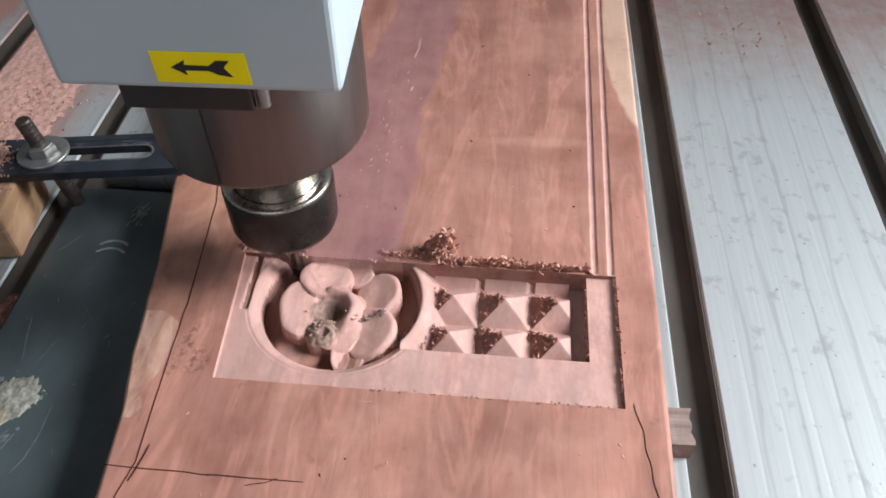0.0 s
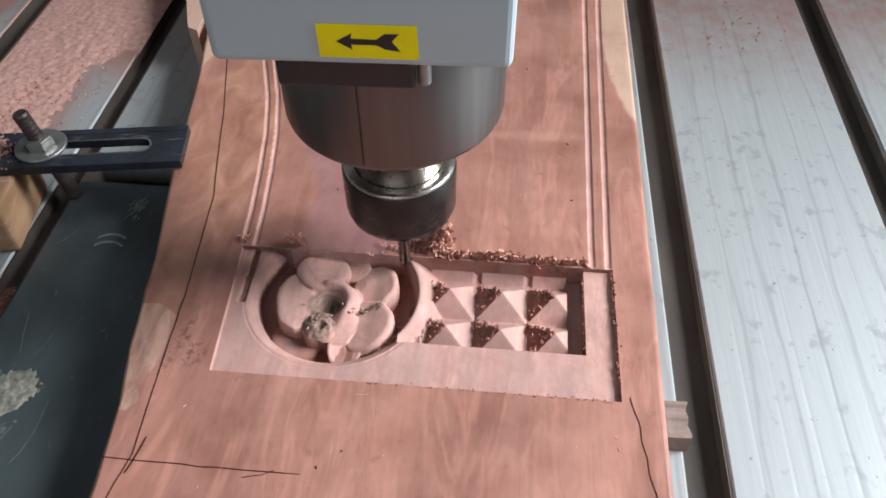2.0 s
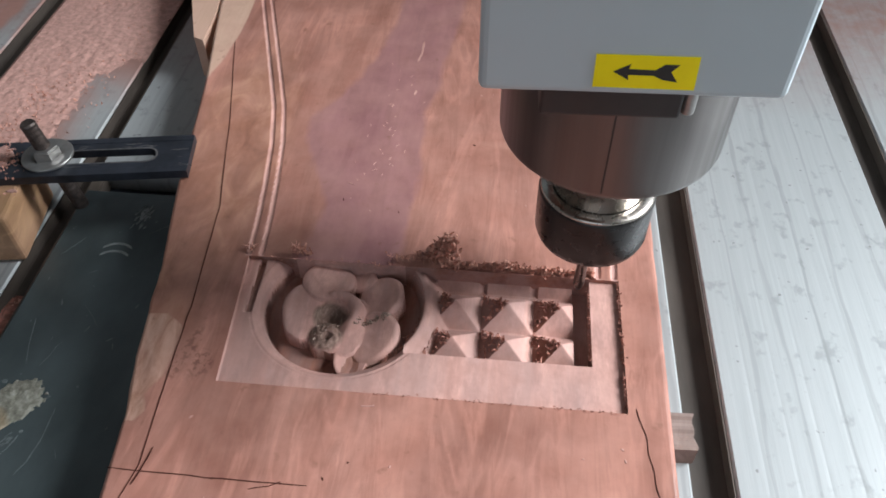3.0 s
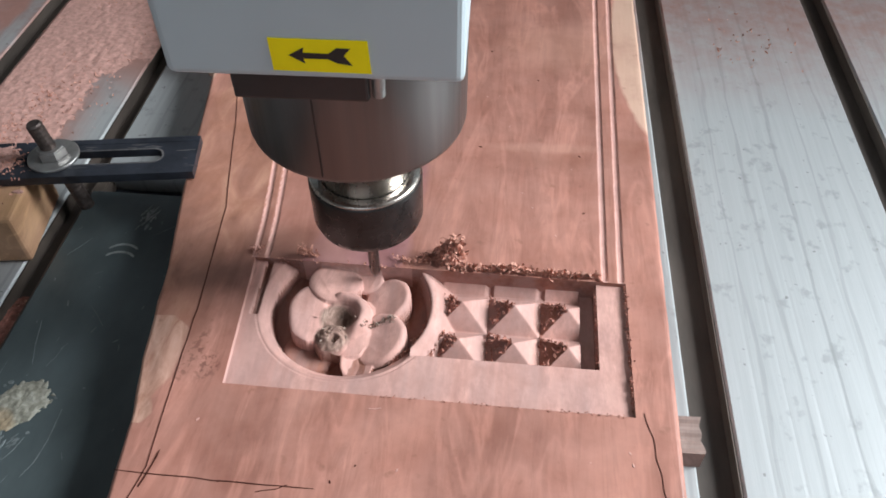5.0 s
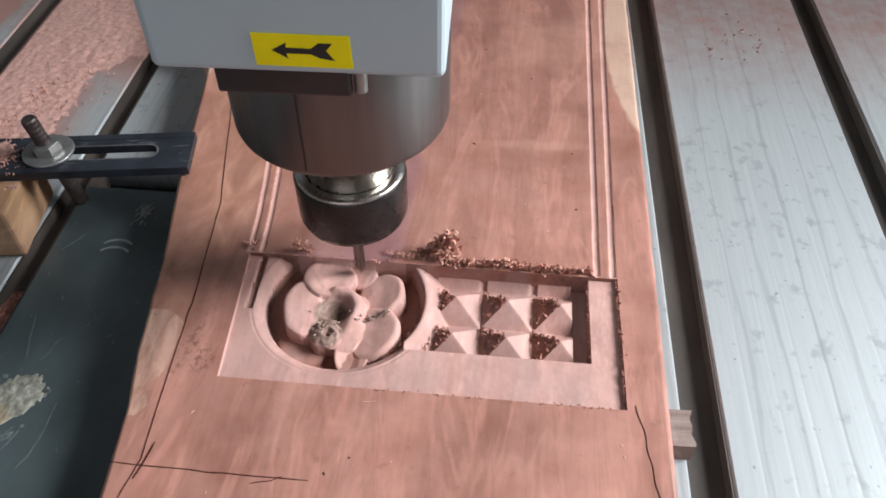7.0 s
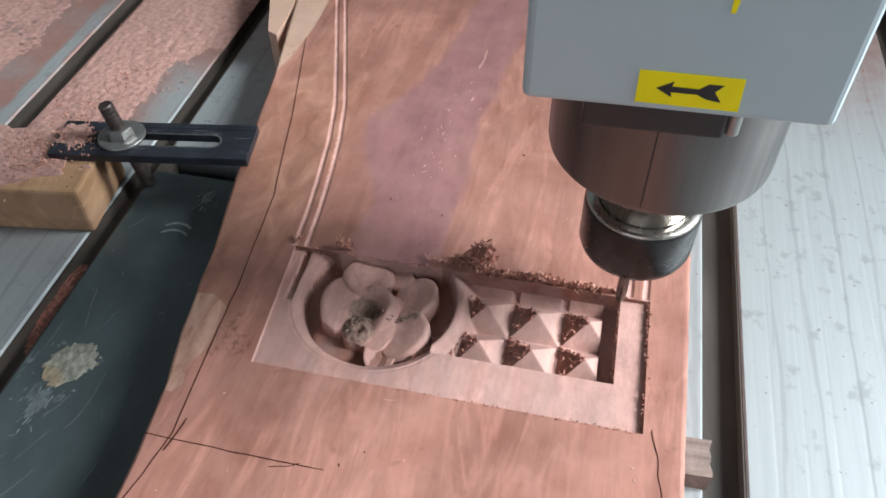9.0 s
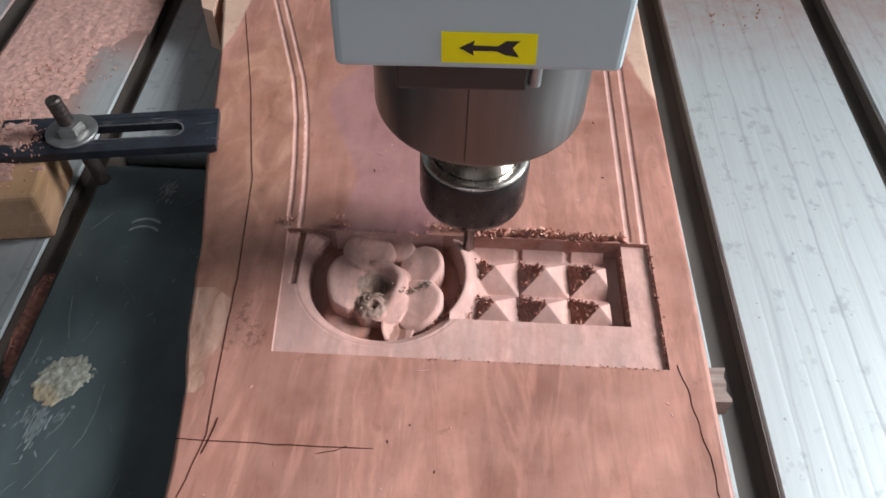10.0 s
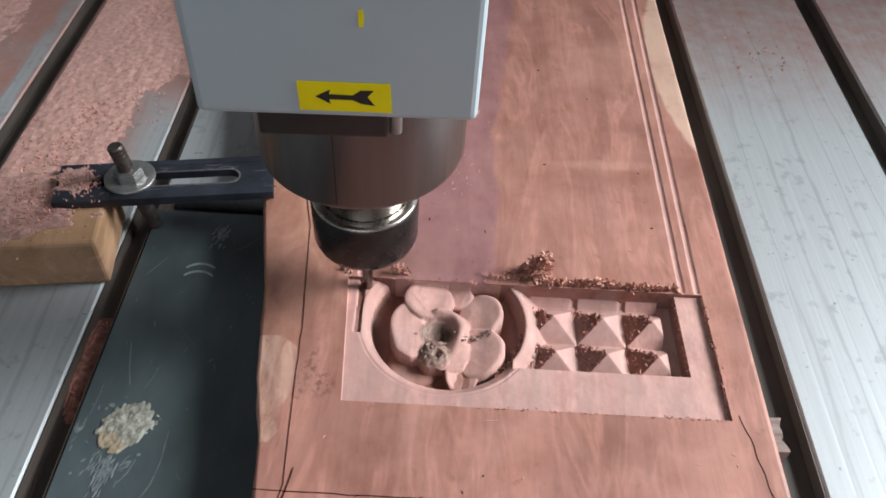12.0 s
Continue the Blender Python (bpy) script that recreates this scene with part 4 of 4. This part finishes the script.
def curl(vs, fs, x, y, z, length, width, radius, rnd):
    """A thin curled strip of wood."""
    m = Matrix.Translation((x, y, z)) @ Euler((rnd.uniform(-1.4, 1.4), rnd.uniform(-1.4, 1.4), rnd.uniform(0, 6.28))).to_matrix().to_4x4()
    n = 6
    base = len(vs)
    for i in range(n + 1):
        a = length / radius * (i / n - 0.5)
        w = width * (1 - 0.6 * abs(i / n - 0.5))
        for s in (-1, 1):
            vs.append(tuple(m @ Vector((radius * math.sin(a), s * w / 2 + 0.25 * width * a, radius * (1 - math.cos(a))))))
    for i in range(n):
        k = base + 2 * i
        fs.append((k, k + 1, k + 3, k + 2))


def stuff_mesh(name, vs, fs, material, label, category):
    me = bpy.data.meshes.new(name)
    me.from_pydata(vs, [], fs)
    me.materials.append(material)
    me.update()
    return tagged(new(name, me), label, category, kind="stuff")


rnd = random.Random(21)
vs, fs = [], []
for i in range(190):
    k = rnd.random() ** 1.5
    spread = 0.0072 * (1 - 0.75 * k)
    curl(vs, fs, 0.1045 + 0.0035 * k + rnd.gauss(0, spread * 0.6), 0.0932 + rnd.gauss(0, spread * 0.4), 0.0010 + 0.0150 * k, rnd.uniform(0.005, 0.013), rnd.uniform(0.0009, 0.0021), rnd.uniform(0.0013, 0.0036), rnd)
for i in range(60):
    curl(vs, fs, rnd.gauss(0.090, 0.008), 0.0895 + rnd.gauss(0, 0.0016), 0.001 + 0.002 * rnd.random(), rnd.uniform(0.002, 0.005), rnd.uniform(0.0005, 0.0011), rnd.uniform(0.001, 0.002), rnd)
stuff_mesh("shavings_heap", vs, fs, CHIP, "small heap of curled reddish wood shavings on the plank", "wood shavings")
vs, fs = [], []
for i in range(210):
    x = rnd.uniform(0.108, 0.190)
    hgt = 0.0022 + 0.0042 * max(0, noise.noise(Vector((x * 160, 0, 4)))) + 0.004 * math.exp(-((x - 0.142) / 0.004) ** 2)
    curl(vs, fs, x, 0.0862 + abs(rnd.gauss(0, 0.0011)), rnd.random() * hgt, rnd.uniform(0.003, 0.008), rnd.uniform(0.0011, 0.0024), rnd.uniform(0.0010, 0.0027), rnd)
for i in range(44):
    x = rnd.choice((rnd.gauss(0.0215, 0.0018), rnd.gauss(0.0260, 0.0022), rnd.gauss(-0.006, 0.003)))
    curl(vs, fs, x, 0.0880 + abs(rnd.gauss(0, 0.0018)), 0.0004 + rnd.random() * (0.0060 if 0.018 < x < 0.025 else 0.0015), rnd.uniform(0.003, 0.008), rnd.uniform(0.0007, 0.0014), rnd.uniform(0.0010, 0.0026), rnd)
for i in range(60):
    x = rnd.uniform(0.006, 0.085)
    curl(vs, fs, x, 0.0850 + rnd.gauss(0, 0.0006), rnd.uniform(-0.002, 0.0010), rnd.uniform(0.001, 0.003), rnd.uniform(0.0004, 0.0010), rnd.uniform(0.0008, 0.0016), rnd)
stuff_mesh("edge_shavings", vs, fs, CHIP, "ragged fringe of shavings along the carved edge", "wood shavings")
# torn fibres on the faces of the pyramids that look away from the cutter
vs, fs = [], []
for row, cy in enumerate((0.0407, 0.0659)):
    for cx in (0.1147, 0.1434, 0.1721):
        for i in range(58):
            u = rnd.uniform(0.10, 1.0)
            v = min(1.0, abs(rnd.gauss(0.95, 0.30))) * rnd.choice((1, 1, 1, -0.8)) if i % 3 else rnd.uniform(-0.7, 0.9)
            x, y = cx - u * 0.01435, cy + v * u * 0.0126
            if math.hypot(x - RX, y - RY) > 0.053:
                curl(vs, fs, x, y, relief(x, y) + 0.0004 + 0.0014 * rnd.random() ** 2, rnd.uniform(0.0020, 0.0050), rnd.uniform(0.0007, 0.0016), rnd.uniform(0.0009, 0.0024), rnd)
for i in range(120):
    y = rnd.uniform(0.030, 0.083)
    curl(vs, fs, 0.1868 + rnd.gauss(0, 0.0004), y, rnd.uniform(-0.006, -0.002), rnd.uniform(0.001, 0.0024), 0.0006, rnd.uniform(0.0006, 0.0012), rnd)
for i in range(190):
    y = rnd.uniform(0.004, 0.083)
    curl(vs, fs, 0.2030 + rnd.gauss(0, 0.0004), y, rnd.uniform(-0.003, 0.0004), rnd.uniform(0.001, 0.0035), 0.0008, rnd.uniform(0.0006, 0.0012), rnd)
for i in range(150):
    curl(vs, fs, rnd.uniform(0.07, 0.203), rnd.gauss(0.0002, 0.0005), rnd.uniform(-0.001, 0.0006), rnd.uniform(0.0008, 0.0018), rnd.uniform(0.0003, 0.0008), rnd.uniform(0.0006, 0.0012), rnd)
for i in range(110):
    a = radians(rnd.uniform(-52, -8))
    curl(vs, fs, RX + 0.0436 * math.cos(a) + rnd.gauss(0, 0.0012), RY + 0.0436 * math.sin(a) + rnd.gauss(0, 0.001), -0.0085 + rnd.random() * 0.003, rnd.uniform(0.0014, 0.0032), 0.0009, rnd.uniform(0.0006, 0.0014), rnd)
stuff_mesh("torn_fibres", vs, fs, CHIP_DARK, "torn dark red wood fibres in the carving", "wood fibres")
vs, fs = [], []
for i in range(20):
    x, y = rnd.gauss(0.0485, 0.0045), rnd.gauss(0.0420, 0.0060)
    curl(vs, fs, x, y, relief(x, y) + 0.0003, rnd.uniform(0.0015, 0.003), rnd.uniform(0.0005, 0.0010), rnd.uniform(0.0015, 0.004), rnd)
for i in range(70):
    k = rnd.random()
    x, y = 0.062 + 0.017 * k + rnd.gauss(0, 0.001), 0.0455 + 0.008 * k + rnd.gauss(0, 0.0012)
    curl(vs, fs, x, y, relief(x, y) + 0.0004, rnd.uniform(0.0015, 0.003), 0.0007, rnd.uniform(0.001, 0.002), rnd)
stuff_mesh("knot_fibres", vs, fs, KNOT, "fuzzy greyish fibres round the flower's knot", "wood fibres")


def dust_sheet(name, x0, x1, y0, y1, thick, cut, step, label, near):
    """A thin uneven layer of sawdust that fades out in patches."""
    nx, ny = round((x1 - x0) / step), round((y1 - y0) / step)
    vs, fs, keep = [], [], []
    for j in range(ny + 1):
        for i in range(nx + 1):
            x, y = x0 + (x1 - x0) * i / nx, y0 + (y1 - y0) * j / ny
            h = 0.5 + noise.noise(Vector((x * 26, y * 16, 7))) + 0.35 * noise.noise(Vector((x * 90, y * 70, 2))) + 0.30 * noise.noise(Vector((x * 190, y * 190, 1))) + 0.10 * noise.noise(Vector((x * 480, y * 480, 5)))
            h += near(x, y) - cut
            e = min(i, nx - i) / 3
            h = min(h, 0.1 + e)
            keep.append(h + 0.5 * noise.noise(Vector((x * 420, y * 420, 9))) > 0)
            vs.append((x, y, BED + (max(0, min(1.6, h)) * thick) + 0.0001))
    w = nx + 1
    for j in range(ny):
        for i in range(nx):
            q = (j * w + i, j * w + i + 1, (j + 1) * w + i + 1, (j + 1) * w + i)
            if sum(keep[k] for k in q) >= 3:
                fs.append(q)
    used = sorted({k for f in fs for k in f})
    ren = {k: i for i, k in enumerate(used)}
    return stuff_mesh(name, [vs[k] for k in used], [tuple(ren[k] for k in f) for f in fs], DUST, label, "sawdust")


dust_sheet("sawdust_layer", -0.2695, -0.1615, 0.150, 0.62, 0.0019, 0.72, 0.0011, "uneven layer of pink sawdust on the bed", lambda x, y: 0.9 * smoothstep(-0.17, -0.20, x) + 0.7 * smoothstep(0.22, 0.36, y) - 1.1 * smoothstep(-0.215, -0.180, x) * smoothstep(0.36, 0.24, y))
dust_sheet("sawdust_layer", -0.409, -0.3050, 0.10, 0.62, 0.0013, 0.78, 0.0016, "patchy pink sawdust on the bed", lambda x, y: 0.5 * smoothstep(-0.305, -0.345, x))
vs, fs = [], []
nx, ny = 8, 110
for j in range(ny + 1):
    for i in range(nx + 1):
        x, y = -0.1630 + 0.0145 * i / nx, -0.07 + 0.19 * j / ny
        vs.append((x, y, BED - 0.0108 + 0.0055 * max(0, 0.55 + 0.8 * noise.noise(Vector((x * 90, y * 24, 3))) + 0.3 * noise.noise(Vector((x * 400, y * 300, 3)))) * smoothstep(0.006, 0.030, y + 0.012 * noise.noise(Vector((x * 300, y * 60, 8)))) * smoothstep(0.082, 0.060, y)))
for j in range(ny):
    for i in range(nx):
        k = j * (nx + 1) + i
        if max(vs[q][2] for q in (k, k + 1, k + nx + 1, k + nx + 2)) > BED - 0.0103:
            fs.append((k, k + 1, k + nx + 2, k + nx + 1))
used = sorted({k for f in fs for k in f})
ren = {k: i for i, k in enumerate(used)}
vs, fs = [vs[k] for k in used], [tuple(ren[k] for k in f) for f in fs]
stuff_mesh("slot_sawdust", vs, fs, SLOT_DUST, "brownish red sawdust lying in a slot of the bed", "sawdust")
vs, fs = [], []
for i in range(1900):
    x, y = rnd.choice((rnd.uniform(-0.268, -0.165), rnd.gauss(-0.235, 0.012))), rnd.uniform(0.16, 0.50)
    if -0.268 < x < -0.165 and rnd.random() < smoothstep(-0.16, -0.21, x):
        curl(vs, fs, x, y, BED + 0.0016, rnd.uniform(0.0008, 0.0038), rnd.uniform(0.0003, 0.0014), rnd.uniform(0.001, 0.002), rnd)
for i in range(420):
    curl(vs, fs, rnd.gauss(-0.205, 0.016), rnd.gauss(0.122, 0.013), BED + 0.0385 + 0.0030 * rnd.random(), rnd.uniform(0.001, 0.0025), rnd.uniform(0.0005, 0.0012), rnd.uniform(0.001, 0.002), rnd)
for i in range(150):
    curl(vs, fs, rnd.gauss(-0.178, 0.010), rnd.gauss(0.1425, 0.007), 0.0076 + 0.0005 * rnd.random(), rnd.uniform(0.001, 0.0025), rnd.uniform(0.0005, 0.0012), rnd.uniform(0.001, 0.002), rnd)
for i in range(90):
    curl(vs, fs, rnd.uniform(-0.159, -0.149), rnd.uniform(0.012, 0.075), BED - 0.0085, rnd.uniform(0.001, 0.003), rnd.uniform(0.0006, 0.0016), rnd.uniform(0.001, 0.002), rnd)
for i in range(46):
    curl(vs, fs, rnd.gauss(0.325, 0.018), rnd.gauss(0.395, 0.022), BED + 0.0006, rnd.uniform(0.001, 0.005), rnd.uniform(0.0005, 0.0016), rnd.uniform(0.001, 0.002), rnd)
stuff_mesh("scattered_chips", vs, fs, CHIP, "scattered reddish chips on bed, block and clamp", "wood chips")

# ---- what moves ----
HEAD = [
    (0, 0.0243, -0.0096),
    (0.1, 0.0193, -0.0026),
    (0.2, 0.0103, 0.0004),
    (0.3, 0.0053, 0.0004),
    (0.4, -0.0017, -0.0016),
    (0.5, -0.0007, -0.0026),
    (0.6, 0.0063, -0.0026),
    (0.7, 0.0123, 0.0004),
    (0.8, 0.0213, -0.0016),
    (0.9, 0.0253, -0.0086),
    (1, 0.0303, -0.0126),
    (1.1, 0.0303, -0.0056),
    (1.2, 0.0343, 0.0004),
    (1.3, 0.0473, 0.0014),
    (1.4, 0.0593, -0.0006),
    (1.5, 0.0663, 0.0004),
    (1.6, 0.0723, -0.0016),
    (1.7, 0.0733, -0.0086),
    (1.8, 0.0763, -0.0096),
    (1.9, 0.0793, -0.0016),
    (2, 0.0883, 0.0014),
    (2.2, 0.1013, -0.0096),
    (2.4, 0.1213, -0.0086),
    (2.5, 0.1313, -0.0086),
    (2.7, 0.1553, -0.0106),
    (2.8, 0.1703, -0.0086),
    (2.9, 0.1793, -0.0076),
    (3, 0.1813, 0.0004),
    (3.1, 0.1843, 0.0034),
    (3.2, 0.1963, 0.0034),
    (3.3, 0.1971, 0.0034),
    (3.5, 0.1806, -0.0036),
    (3.6, 0.1752, -0.0081),
    (3.8, 0.1499, -0.0101),
    (4, 0.1272, -0.0086),
    (4.2, 0.1074, -0.0094),
    (4.4, 0.0928, -0.0013),
    (4.6, 0.0793, -0.0056),
    (4.8, 0.0753, -0.0076),
    (4.9, 0.0723, -0.0006),
    (5, 0.0643, 0.0014),
    (5.2, 0.0413, 0.0044),
    (5.4, 0.0293, -0.0066),
    (5.5, 0.0293, -0.0116),
    (5.6, 0.0253, -0.0076),
    (5.7, 0.0193, -0.0006),
    (5.8, 0.0113, 0.0014),
    (5.9, 0.0043, -0.0006),
    (6, -0.0027, -0.0026),
    (6.1, -0.0007, -0.0016),
    (6.2, 0.0053, -0.0006),
    (6.3, 0.0113, 0.0004),
    (6.5, 0.0273, -0.0076),
    (6.6, 0.0303, -0.0096),
    (6.7, 0.0313, -0.0056),
    (7, 0.0593, 0.0004),
    (7.1, 0.0633, 0.0014),
    (7.2, 0.0723, -0.0016),
    (7.4, 0.0763, -0.0096),
    (7.6, 0.0883, 0.0014),
    (7.7, 0.0948, -0.0041),
    (7.9, 0.1113, -0.0091),
    (8, 0.1213, -0.0086),
    (8.2, 0.1433, -0.0096),
    (8.4, 0.1703, -0.0086),
    (8.6, 0.1813, 0.0004),
    (8.7, 0.1843, 0.0034),
    (8.8, 0.1953, 0.0054),
    (9, 0.1863, 0.0064),
    (9.2, 0.1823, -0.0076),
    (9.4, 0.1623, -0.0026),
    (9.5, 0.1513, -0.0046),
    (9.6, 0.1263, -0.0046),
    (9.7, 0.1163, -0.0146),
    (9.8, 0.1083, -0.0106),
    (10, 0.0993, -0.0046),
    (10.4, 0.0743, -0.0056),
    (10.5, 0.0703, -0.0076),
    (10.8, 0.0523, 0.0014),
    (11, 0.0333, 0.0004),
    (11.2, 0.0253, -0.0156),
    (11.5, 0.0103, -0.0006),
    (11.6, 0.0053, 0.0004),
    (11.7, -0.0017, -0.0006),
    (12, 0.0063, -0.0026),
]


def motions():
    walk(head, [(t, pose(x, SY, z, 0, 0, 2.0)) for t, x, z in HEAD])


motions()
